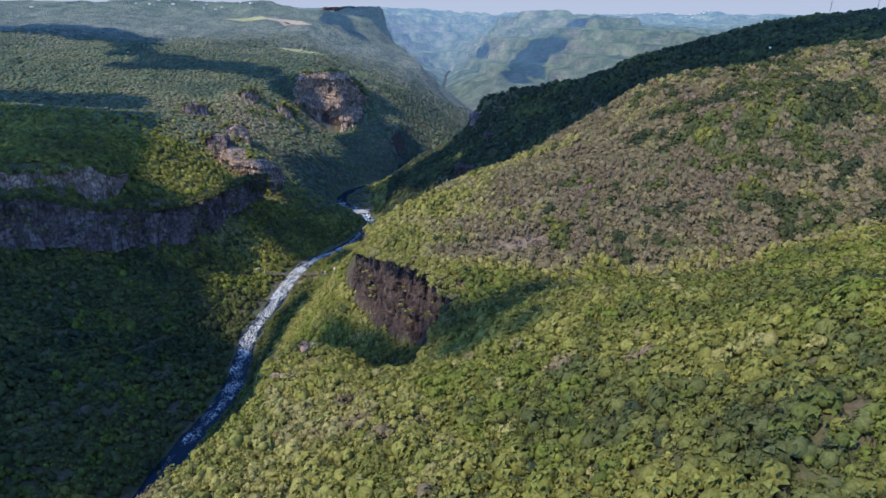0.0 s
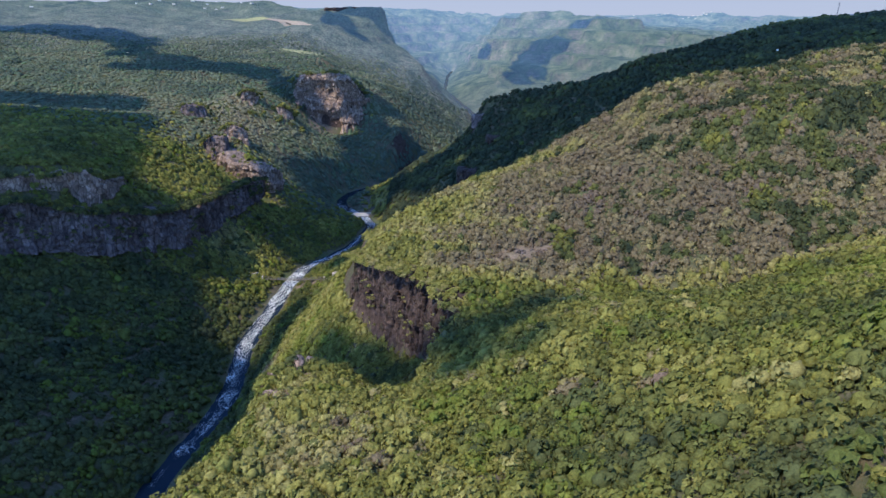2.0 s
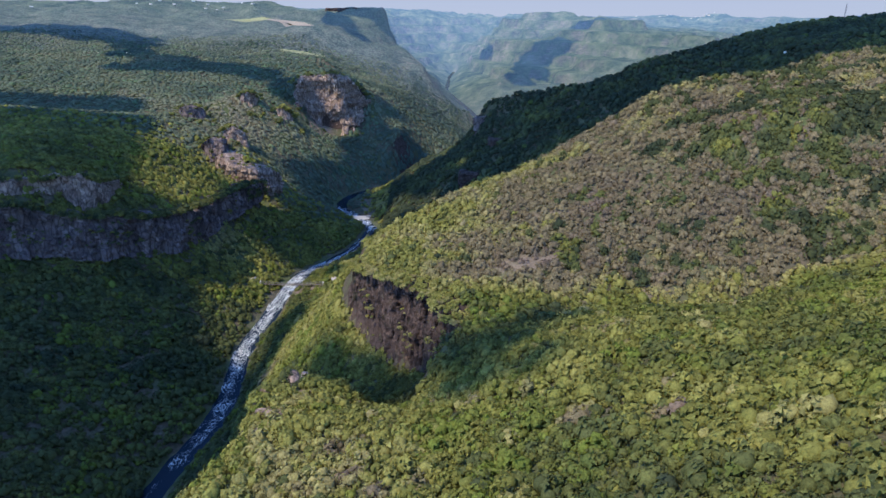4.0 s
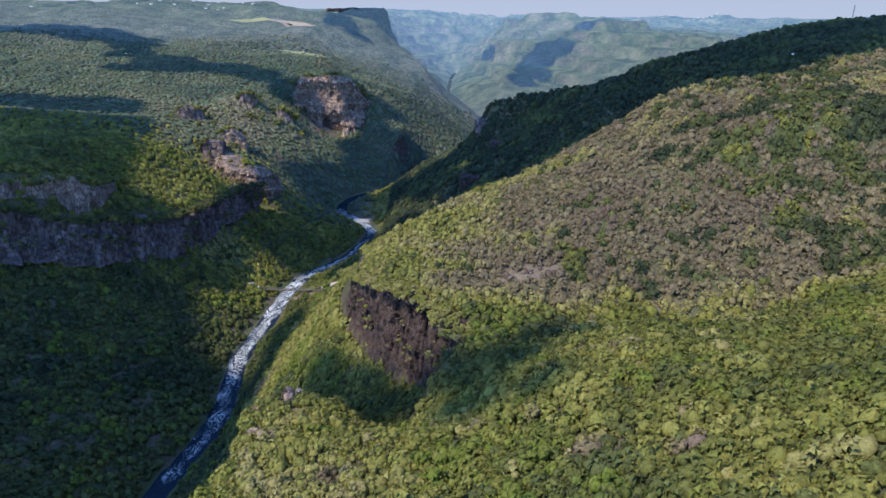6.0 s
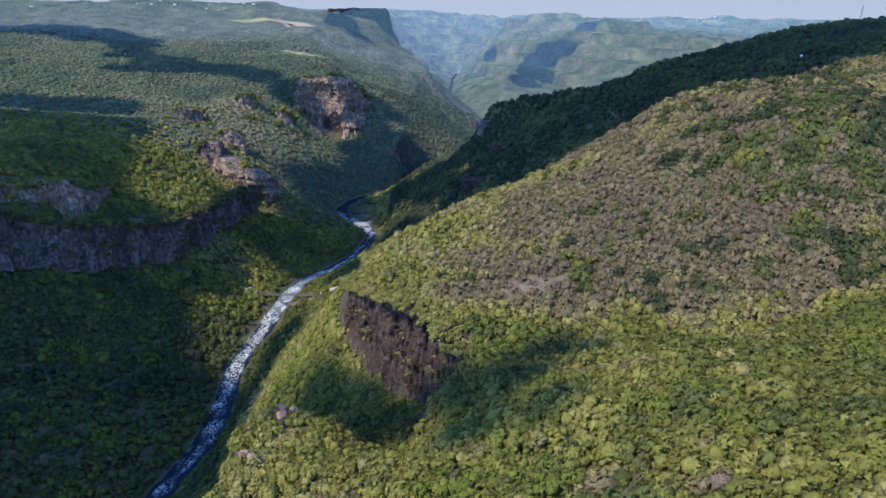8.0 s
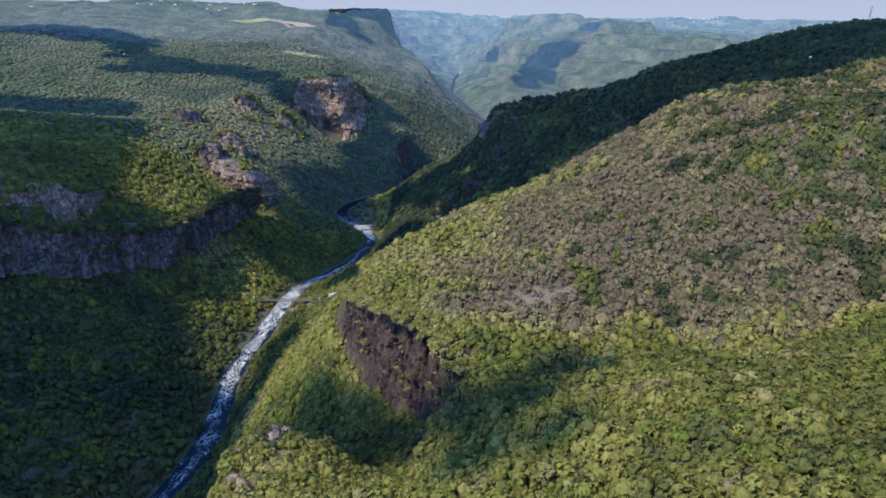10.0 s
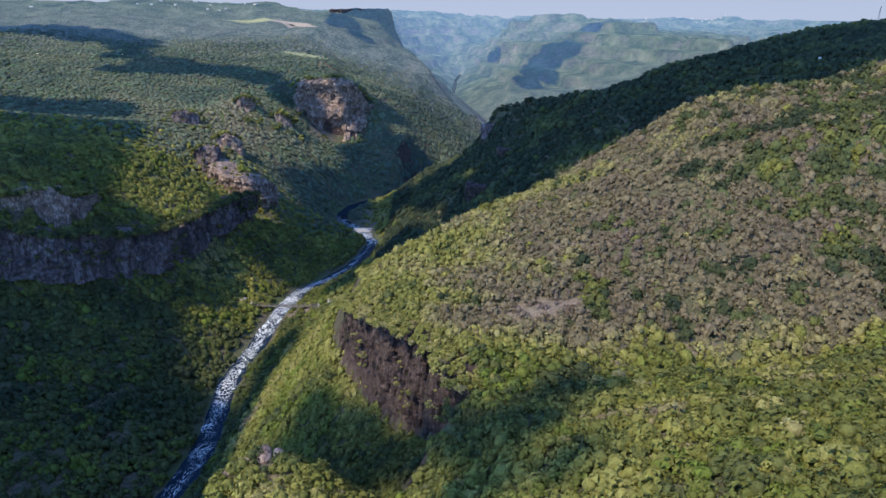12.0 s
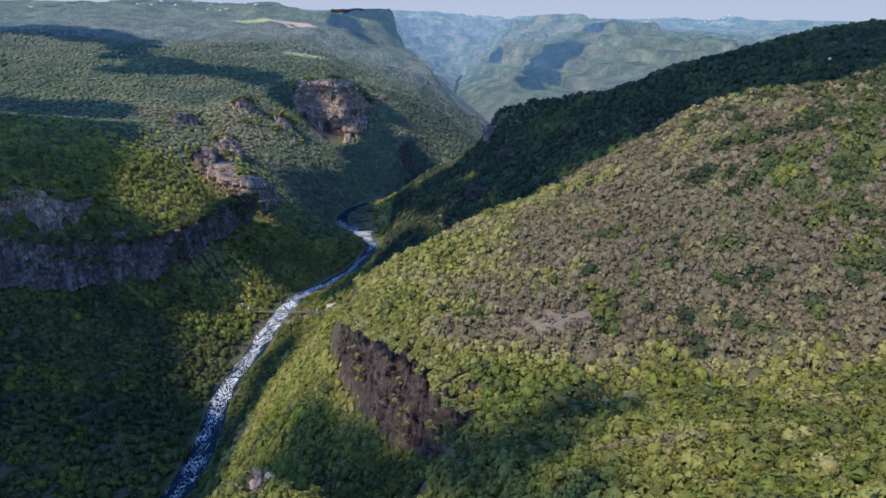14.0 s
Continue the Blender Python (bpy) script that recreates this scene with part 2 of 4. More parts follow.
def bump(nt, b, source, strength, distance):
    n = node(nt, "ShaderNodeBump", Strength=strength, Distance=distance)
    nt.links.new(source, n.inputs["Height"])
    nt.links.new(n.outputs["Normal"], b.inputs["Normal"])


def earth_colour(nt):
    """Dry soil, grass and low scrub; bare rock where the ground is steep."""
    soil = ramp(nt, noise_at(nt, 0.35, 8, 0.7), [(0.3, (0.045, 0.045, 0.025)), (0.45, (0.075, 0.068, 0.042)), (0.62, (0.125, 0.097, 0.070)), (0.75, (0.20, 0.15, 0.115))])
    grass = ramp(nt, noise_at(nt, 0.8, 6, 0.7), [(0.3, (0.04, 0.052, 0.022)), (0.7, (0.10, 0.112, 0.045))])
    cover = mix(nt, ramp(nt, noise_at(nt, 0.02, 5), [(0.4, (0, 0, 0)), (0.6, (1, 1, 1))]), grass, soil)
    rock = ramp(nt, noise_at(nt, 0.3, 8, 0.75), [(0.3, (0.014, 0.0095, 0.008)), (0.5, (0.045, 0.031, 0.026)), (0.7, (0.11, 0.078, 0.062))])
    at = nt.nodes.new("ShaderNodeAttribute")
    at.attribute_name = "bare"
    dust = ramp(nt, noise_at(nt, 0.5, 7, 0.75), [(0.3, (0.10, 0.074, 0.058)), (0.5, (0.18, 0.134, 0.106)), (0.7, (0.29, 0.225, 0.18))])
    cover = mix(nt, at.outputs["Fac"], cover, dust)
    g = nt.nodes.new("ShaderNodeNewGeometry")
    sep = nt.nodes.new("ShaderNodeSeparateXYZ")
    nt.links.new(g.outputs["True Normal"], sep.inputs[0])
    steep = ramp(nt, sep.outputs["Z"], [(0.42, (1, 1, 1)), (0.62, (0, 0, 0))])
    return mix(nt, steep, cover, rock)


def earth_material():
    m, nt, b = shader("dry_earth_and_grass", 0.95, 0.1)
    nt.links.new(earth_colour(nt), b.inputs["Base Color"])
    bump(nt, b, noise_at(nt, 0.6, 8, 0.75), 0.8, 1.2)
    return m


def distance_material():
    """Far canyon walls: wooded slopes and rock behind kilometres of air, its haze painted in as a faint blue glow of
    the surface.
    """
    m, nt, b = shader("far_canyon", 1.0, 0.0)
    wood = ramp(nt, noise_at(nt, 0.012, 9, 0.72), [(0.34, (0.016, 0.026, 0.012)), (0.47, (0.056, 0.074, 0.028)), (0.58, (0.112, 0.122, 0.052)), (0.7, (0.20, 0.18, 0.105))])
    g = nt.nodes.new("ShaderNodeNewGeometry")
    crowns = node(nt, "ShaderNodeTexVoronoi", Scale=0.16)
    nt.links.new(g.outputs["Position"], crowns.inputs["Vector"])
    trees = ramp(nt, crowns.outputs["Distance"], [(0.15, (1.25, 1.25, 1.2)), (0.75, (0.66, 0.68, 0.72))])
    # Woods at the nearer edge, painted paler and bluer to stand for haze.
    hazed_wood = ramp(nt, noise_at(nt, 0.02, 7, 0.7), [(0.35, (0.075, 0.098, 0.084)), (0.55, (0.145, 0.156, 0.124)), (0.7, (0.215, 0.195, 0.155))])
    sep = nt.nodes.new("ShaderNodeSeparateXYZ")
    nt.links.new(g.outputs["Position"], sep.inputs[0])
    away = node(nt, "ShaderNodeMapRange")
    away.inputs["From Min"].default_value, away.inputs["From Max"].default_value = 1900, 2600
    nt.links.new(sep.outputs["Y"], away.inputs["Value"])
    cover = mix(nt, away.outputs[0], mix(nt, 1.0, hazed_wood, trees, "MULTIPLY"), wood)
    sep_up = nt.nodes.new("ShaderNodeSeparateXYZ")
    nt.links.new(g.outputs["True Normal"], sep_up.inputs[0])
    scarp = ramp(nt, sep_up.outputs["Z"], [(0.5, (1, 1, 1)), (0.8, (0, 0, 0))])
    scarp = mix(nt, 1.0, scarp, ramp(nt, noise_at(nt, 0.01, 6, 0.7), [(0.42, (0.0, 0.0, 0.0)), (0.62, (0.55, 0.55, 0.55))]), "MULTIPLY")
    rock = ramp(nt, noise_at(nt, 0.03, 7, 0.7, (1, 1, 5)), [(0.35, (0.06, 0.045, 0.04)), (0.5, (0.14, 0.105, 0.08)), (0.65, (0.25, 0.19, 0.15))])
    nt.links.new(mix(nt, scarp, cover, rock), b.inputs["Base Color"])
    g = nt.nodes.new("ShaderNodeNewGeometry")
    sep = nt.nodes.new("ShaderNodeSeparateXYZ")
    nt.links.new(g.outputs["Position"], sep.inputs[0])
    # Painted haze: the walls emit blue, more the farther off they lie.
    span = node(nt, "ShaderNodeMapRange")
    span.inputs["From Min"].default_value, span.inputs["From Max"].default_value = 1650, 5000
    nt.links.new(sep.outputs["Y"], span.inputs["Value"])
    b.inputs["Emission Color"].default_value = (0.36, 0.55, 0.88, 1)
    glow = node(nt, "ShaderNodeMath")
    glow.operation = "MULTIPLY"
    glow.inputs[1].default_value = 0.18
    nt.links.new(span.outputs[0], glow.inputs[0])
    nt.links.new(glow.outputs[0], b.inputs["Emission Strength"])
    bump(nt, b, noise_at(nt, 0.03, 9, 0.75), 1.0, 22)
    return m


def rock_material(name, dark, mid, pale, block=0.42, chips_from=0.62):
    """Jointed rock: upright blocks of differing tone, dark cracks, stains running down."""
    m, nt, b = shader(name, 0.9, 0.2)
    g = nt.nodes.new("ShaderNodeNewGeometry")
    mp = node(nt, "ShaderNodeMapping", Scale=(1, 1, 0.4))
    warp = noise_at(nt, 0.15, 3)
    push = nt.nodes.new("ShaderNodeVectorMath")
    push.operation = "MULTIPLY_ADD"
    push.inputs[1].default_value = (4, 4, 4)
    nt.links.new(warp, push.inputs[0])
    nt.links.new(g.outputs["Position"], push.inputs[2])
    nt.links.new(push.outputs[0], mp.inputs["Vector"])
    cell = node(nt, "ShaderNodeTexVoronoi", Scale=block)
    crack = node(nt, "ShaderNodeTexVoronoi", Scale=block)
    crack.feature = "DISTANCE_TO_EDGE"
    for n in (cell, crack):
        nt.links.new(mp.outputs["Vector"], n.inputs["Vector"])
    tone = nt.nodes.new("ShaderNodeSeparateColor")
    nt.links.new(cell.outputs["Color"], tone.inputs[0])
    blocks = ramp(nt, tone.outputs[0], [(0.0, dark), (0.65, mid), (1.0, pale)])
    band = ramp(nt, noise_at(nt, 0.2 if block > 0.3 else 0.09, 9, 0.72, None if block > 0.3 else (1, 1, 0.5)), [(0.32, dark), (0.5, mid), (0.7, pale)])
    col = mix(nt, 0.6, blocks, band)
    gap = ramp(nt, crack.outputs["Distance"], [(0.0, (0.3, 0.28, 0.28)), (0.12, (1, 1, 1))])
    rubble = node(nt, "ShaderNodeTexVoronoi", Scale=3 * block)
    nt.links.new(mp.outputs["Vector"], rubble.inputs["Vector"])
    chips = nt.nodes.new("ShaderNodeSeparateColor")
    nt.links.new(rubble.outputs["Color"], chips.inputs[0])
    gap = mix(nt, 1.0, gap, ramp(nt, chips.outputs[0], [(0.0, (chips_from,) * 3), (1.0, (1.9 - chips_from,) * 3)]), "MULTIPLY")
    col = mix(nt, 0.85, col, gap, "MULTIPLY")
    moss = ramp(nt, noise_at(nt, 0.12, 6, 0.7), [(0.56, (0, 0, 0)), (0.68, (1, 1, 1))])
    col = mix(nt, mix(nt, 0.6, (0, 0, 0), moss), col, (0.062, 0.062, 0.03))
    nt.links.new(col, b.inputs["Base Color"])
    bump(nt, b, noise_at(nt, 0.8, 8, 0.75), 0.8, 0.8)
    return m


def foliage_material(name, stops, fresh=(0.110, 0.137, 0.020)):
    """Leaves: each bush takes its own tone, and the tone wanders within it."""
    m, nt, b = shader(name, 0.8, 0.1)
    at = nt.nodes.new("ShaderNodeAttribute")
    at.attribute_name = "tone"
    g = nt.nodes.new("ShaderNodeNewGeometry")
    new_growth = nt.nodes.new("ShaderNodeAttribute")
    new_growth.attribute_name = "fresh"
    colour = mix(nt, new_growth.outputs["Fac"], ramp(nt, at.outputs["Fac"], stops), fresh)
    own = node(nt, "ShaderNodeHueSaturation")
    vary = node(nt, "ShaderNodeMapRange")
    vary.inputs["To Min"].default_value, vary.inputs["To Max"].default_value = 0.76, 1.24
    nt.links.new(g.outputs["Random Per Island"], vary.inputs["Value"])
    nt.links.new(vary.outputs[0], own.inputs["Value"])
    nt.links.new(colour, own.inputs["Color"])
    leaf = ramp(nt, noise_at(nt, 1.3, 6, 0.85), [(0.37, (0.60, 0.60, 0.60)), (0.5, (0.98, 0.98, 0.97)), (0.64, (1.34, 1.33, 1.26))])
    nt.links.new(mix(nt, 1.0, own.outputs["Color"], leaf, "MULTIPLY"), b.inputs["Base Color"])
    thin = node(nt, "ShaderNodeBsdfTranslucent")
    nt.links.new(b.inputs["Base Color"].links[0].from_socket, thin.inputs["Color"])
    both = node(nt, "ShaderNodeMixShader", Fac=0.3)
    nt.links.new(b.outputs[0], both.inputs[1])
    nt.links.new(thin.outputs[0], both.inputs[2])
    nt.links.new(both.outputs[0], nt.nodes["Material Output"].inputs["Surface"])
    return m


def water_material():
    """Dark river water; lacy white foam where the "foam" attribute says that it runs fast."""
    m, nt, b = shader("river_water", 0.15, 0.14)
    b.inputs["IOR"].default_value = 1.2
    veins = noise_at(nt, 0.34, 4, 0.62, (1, 0.7, 1))
    lace = ramp(nt, veins, [(0.41, (0.2, 0.2, 0.2)), (0.5, (0.78, 0.78, 0.78)), (0.59, (0.2, 0.2, 0.2))])
    at = nt.nodes.new("ShaderNodeAttribute")
    at.attribute_name = "foam"
    cover = node(nt, "ShaderNodeMath")
    cover.operation = "ADD"
    nt.links.new(lace, cover.inputs[0])
    nt.links.new(at.outputs["Fac"], cover.inputs[1])
    white = ramp(nt, cover.outputs[0], [(0.68, (0, 0, 0)), (0.75, (1, 1, 1))])
    nt.links.new(mix(nt, white, (0.010, 0.016, 0.026), (0.72, 0.73, 0.72)), b.inputs["Base Color"])
    rgh = node(nt, "ShaderNodeMapRange")
    rgh.inputs["To Min"].default_value, rgh.inputs["To Max"].default_value = 0.15, 0.8
    nt.links.new(white, rgh.inputs["Value"])
    nt.links.new(rgh.outputs[0], b.inputs["Roughness"])
    bump(nt, b, noise_at(nt, 0.7, 5, 0.6), 0.5, 0.5)
    return m


def plain_material(name, colour, rough=0.8, grain=0.5):
    m, nt, b = shader(name, rough, 0.3)
    c = [tuple(min(1, v * k) for v in colour) for k in (1 - 0.4 * grain, 1 + 0.3 * grain)]
    nt.links.new(ramp(nt, noise_at(nt, 0.8, 6, 0.7), [(0.3, c[0]), (0.7, c[1])]), b.inputs["Base Color"])
    return m


EARTH, DISTANCE, WATER = earth_material(), distance_material(), water_material()
BASALT = rock_material("brown_basalt", (0.016, 0.0105, 0.009), (0.050, 0.033, 0.0275), (0.122, 0.085, 0.068))
TUFF = rock_material("pale_tuff", (0.085, 0.058, 0.045), (0.23, 0.165, 0.13), (0.40, 0.31, 0.25), 0.24, 0.75)
GREY_ROCK = rock_material("grey_violet_rock", (0.032, 0.025, 0.027), (0.112, 0.086, 0.084), (0.27, 0.215, 0.20), 0.17, 0.85)
LEAVES = foliage_material("scrub_leaves", [(0.0, (0.036, 0.045, 0.024)), (0.14, (0.080, 0.089, 0.030)), (0.25, (0.140, 0.139, 0.032)), (0.36, (0.202, 0.192, 0.048)), (0.45, (0.240, 0.214, 0.080)), (0.55, (0.170, 0.140, 0.078)),
                                            (0.70, (0.142, 0.114, 0.070)), (0.86, (0.142, 0.106, 0.080)), (1.0, (0.200, 0.150, 0.120))])
# Distance haze painted into the leaf colours: paler and bluer than the near scrub.
HAZED_LEAVES = foliage_material("haze_tinted_leaves", [(0.0, (0.058, 0.078, 0.058)), (0.3, (0.110, 0.126, 0.078)), (0.5, (0.150, 0.148, 0.094)), (0.75, (0.190, 0.168, 0.116)), (1.0, (0.205, 0.18, 0.145))], (0.085, 0.125, 0.062))
BARK = plain_material("grey_bark", (0.16, 0.13, 0.10))
CLOUD = plain_material("white_cloud", (0.85, 0.85, 0.87), 1.0, 0.1)


# ---- mesh helpers ----
def mesh_object(name, verts, faces, material, smooth=False, parent=None, tone=None):
    """An object from arrays: verts (n, 3) and faces (m, 3 or 4)."""
    me = bpy.data.meshes.new(name)
    verts, faces = np.asarray(verts, np.float32), np.asarray(faces, np.int32)
    k = faces.shape[1]
    me.vertices.add(len(verts))
    me.vertices.foreach_set("co", verts.ravel())
    me.loops.add(faces.size)
    me.loops.foreach_set("vertex_index", faces.ravel())
    me.polygons.add(len(faces))
    me.polygons.foreach_set("loop_start", np.arange(0, faces.size, k, dtype=np.int32))
    me.update(calc_edges=True)
    me.polygons.foreach_set("use_smooth", np.full(len(faces), smooth))
    me.validate()
    if tone is not None:
        for key, vals in tone.items():
            me.attributes.new(key, "FLOAT", "POINT").data.foreach_set("value", np.asarray(vals, np.float32))
    me.materials.append(material)
    ob = new(name, me)
    if parent:
        ob.parent = parent
    return ob


def grid_faces(nx, ny):
    i, j = np.meshgrid(np.arange(nx - 1), np.arange(ny - 1), indexing="ij")
    a = (i * ny + j).ravel()
    return np.stack([a, a + ny, a + ny + 1, a + 1], 1)


def lines_between(*pieces):
    """Grid lines from (start, end, step) pieces."""
    out = []
    for a, b, step in pieces:
        out += list(np.arange(a, b, step))
    return np.array(out + [pieces[-1][1]], float)


def sheet(name, xs, ys, material, label, category):
    x, y = np.meshgrid(xs, ys, indexing="ij")
    v = np.stack([x, y, height(x, y)], -1).reshape(-1, 3)
    return tagged(mesh_object(name, v, grid_faces(len(xs), len(ys)), material, True, tone={"bare": np.clip(1.3 * bareness(x, y) - 0.25 + 0.3 * fbm(x / 6, y / 6, 3, 51), 0, 0.7).ravel()}), label, category, kind="structure")


def near(x, y, cx, cy, rx, ry):
    return np.exp(-(((x - cx) / rx) ** 2 + ((y - cy) / ry) ** 2))


CLEARINGS = [(-150, 690, 14, 9), (-166, 682, 7, 16), (-216, 697, 9, 5), (-128, 1005, 14, 24), (-136, 1045, 16, 26), (-118, 975, 8, 16), (28, 366, 16, 7), (44, 359, 20, 8), (58, 366, 12, 8), (110, 338, 12, 6), (228, 526, 24, 9), (262, 520, 16, 7), (331, 520, 22, 7), (-365, 1690, 74, 52), (-560, 2160, 150, 34), (-68, 284, 9, 4), (-80, 262, 5, 7), (-72, 250, 4, 6), (-62, 274, 8, 3), (-84, 232, 3, 7),
             (-248, 1282, 30, 44), (-300, 1190, 22, 10), (-268, 918, 22, 10), (-345, 1036, 16, 12), (-352, 1180, 14, 12), (36, 372, 24, 5), (120, 440, 20, 8), (75, 420, 25, 8), (150, 258, 16, 6)]


def bareness(x, y):
    b = np.zeros(x.shape)
    for cx, cy, rx, ry in CLEARINGS:
        b = np.maximum(b, near(x, y, cx, cy, rx, ry))
    return b


# ---- ground, river, far canyon ----
XS = lines_between((-1790, -700, 30), (-700, -480, 10), (-480, 480, 4), (480, 800, 12), (800, 2590, 40))
ground = sheet("ground", XS, lines_between((-390, 80, 20), (80, 1000, 4), (1000, 1520, 10)), EARTH,
               "dry canyon slopes of brown earth, grass and rock", "canyon ground")
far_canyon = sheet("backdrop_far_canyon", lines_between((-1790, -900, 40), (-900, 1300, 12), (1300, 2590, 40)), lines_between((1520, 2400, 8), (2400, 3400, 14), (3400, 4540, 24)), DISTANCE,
                   "canyon walls and mesas in the distance, blue haze painted into colour and glow", "far canyon")


def sky_band():
    """The pale sky low over the horizon, behind the farthest rim."""
    a = np.linspace(radians(40), radians(140), 41)
    h = np.linspace(150, 1500, 12)
    A, Z = np.meshgrid(a, h, indexing="ij")
    v = np.stack([4750 * np.cos(A), 4750 * np.sin(A), Z], -1).reshape(-1, 3)
    m = bpy.data.materials.new("pale_sky")
    m.use_nodes = True
    nt = m.node_tree
    g = nt.nodes.new("ShaderNodeNewGeometry")
    sep = nt.nodes.new("ShaderNodeSeparateXYZ")
    span = node(nt, "ShaderNodeMapRange")
    span.inputs["From Min"].default_value, span.inputs["From Max"].default_value = 250, 1400
    nt.links.new(g.outputs["Position"], sep.inputs[0])
    nt.links.new(sep.outputs["Z"], span.inputs["Value"])
    glow = node(nt, "ShaderNodeEmission", Strength=0.215)
    nt.links.new(ramp(nt, span.outputs[0], [(0.0, (0.98, 0.97, 0.95)), (1.0, (0.62, 0.74, 0.92))]), glow.inputs["Color"])
    nt.links.new(glow.outputs[0], nt.nodes["Material Output"].inputs["Surface"])
    return tagged(mesh_object("backdrop_sky", v, grid_faces(41, 12), m, True), "pale hazy sky over the horizon", "sky", kind="structure")


sky_band()


def river():
    p = np.array(RIVER, float)
    d = np.r_[0, np.cumsum(np.hypot(*np.diff(p, axis=0).T))]
    s = np.arange(0, d[-1], 2.5)
    x, y = np.interp(s, d, p[:, 0]), np.interp(s, d, p[:, 1])
    for _ in range(3):
        x[1:-1], y[1:-1] = (x[:-2] + x[1:-1] * 2 + x[2:]) / 4, (y[:-2] + y[1:-1] * 2 + y[2:]) / 4
    tx, ty = np.gradient(x), np.gradient(y)
    n = np.hypot(tx, ty)
    nx, ny = -ty / n, tx / n
    across = np.linspace(-1, 1, 19)
    wide = (11.5 + 2.5 * fbm(s / 60, s * 0, 2, 77))[:, None]
    X, Y = x[:, None] + nx[:, None] * across * wide, y[:, None] + ny[:, None] * across * wide
    Z = 0.25 * fbm(X / 5, Y / 5, 3, 20)
    fast = np.interp(Y, [300, 430, 470, 560, 640, 720, 760, 900, 940, 1000, 1100], [-0.15, -0.04, 0.02, 0.03, 0.07, 0.12, 0.02, -0.05, 0.09, 0.06, -0.3])
    fast = fast + 0.16 * fbm(s[:, None] / 14 + 0 * across, across * 2.2 + s[:, None] / 40, 3, 71)
    fast = fast - 0.16 * np.abs(across - 0.15)[None, :] ** 2
    ob = mesh_object("water", np.stack([X, Y, Z], -1).reshape(-1, 3), grid_faces(len(s), len(across)), WATER, True, tone={"foam": fast.ravel()})
    return tagged(ob, "dark river with white foaming rapids on the canyon floor", "river", kind="structure")


river()


# ---- clouds, high above, whose shade lies on the land ----
def ico(level):
    bm = bmesh.new()
    bmesh.ops.create_icosphere(bm, subdivisions=level, radius=1)
    bm.verts.ensure_lookup_table()
    v = np.array([w.co[:] for w in bm.verts])
    f = np.array([[w.index for w in p.verts] for p in bm.faces])
    bm.free()
    return v, f


ICO1, ICO2, ICO3 = ico(1), ico(2), ico(3)
CLOUD_BASE = 800.0


def cumulus(lumps, seed):
    """A flat-based cloud of several puffs, each given by the spot that it shades: x, y, z, half width, half depth."""
    rng = np.random.default_rng(seed)
    cloud = None
    for x, y, z, rx, ry in lumps:
        lift = (CLOUD_BASE - z) / SUN_FROM.z
        c = np.array([x + SUN_FROM.x * lift, y + SUN_FROM.y * lift, CLOUD_BASE])
        if cloud is None:
            cloud, base = new("cumulus_cloud"), c
            cloud.location = tuple(c)
        v, f = ICO3
        puff = 1 + 0.22 * fbm(v[:, 0] * 2.2 + rng.uniform(0, 90), v[:, 1] * 2.2 + v[:, 2] * 1.3, 4, seed)
        p = v * puff[:, None] * [rx, ry, 26] + c - base
        p[:, 2] = np.maximum(p[:, 2], -6)
        mesh_object("puff", p, f, CLOUD, True, cloud)
    return tagged(cloud, "flat-based white cumulus cloud out of view above the canyon, placed for its shade", "cloud", "clouds above the canyon")


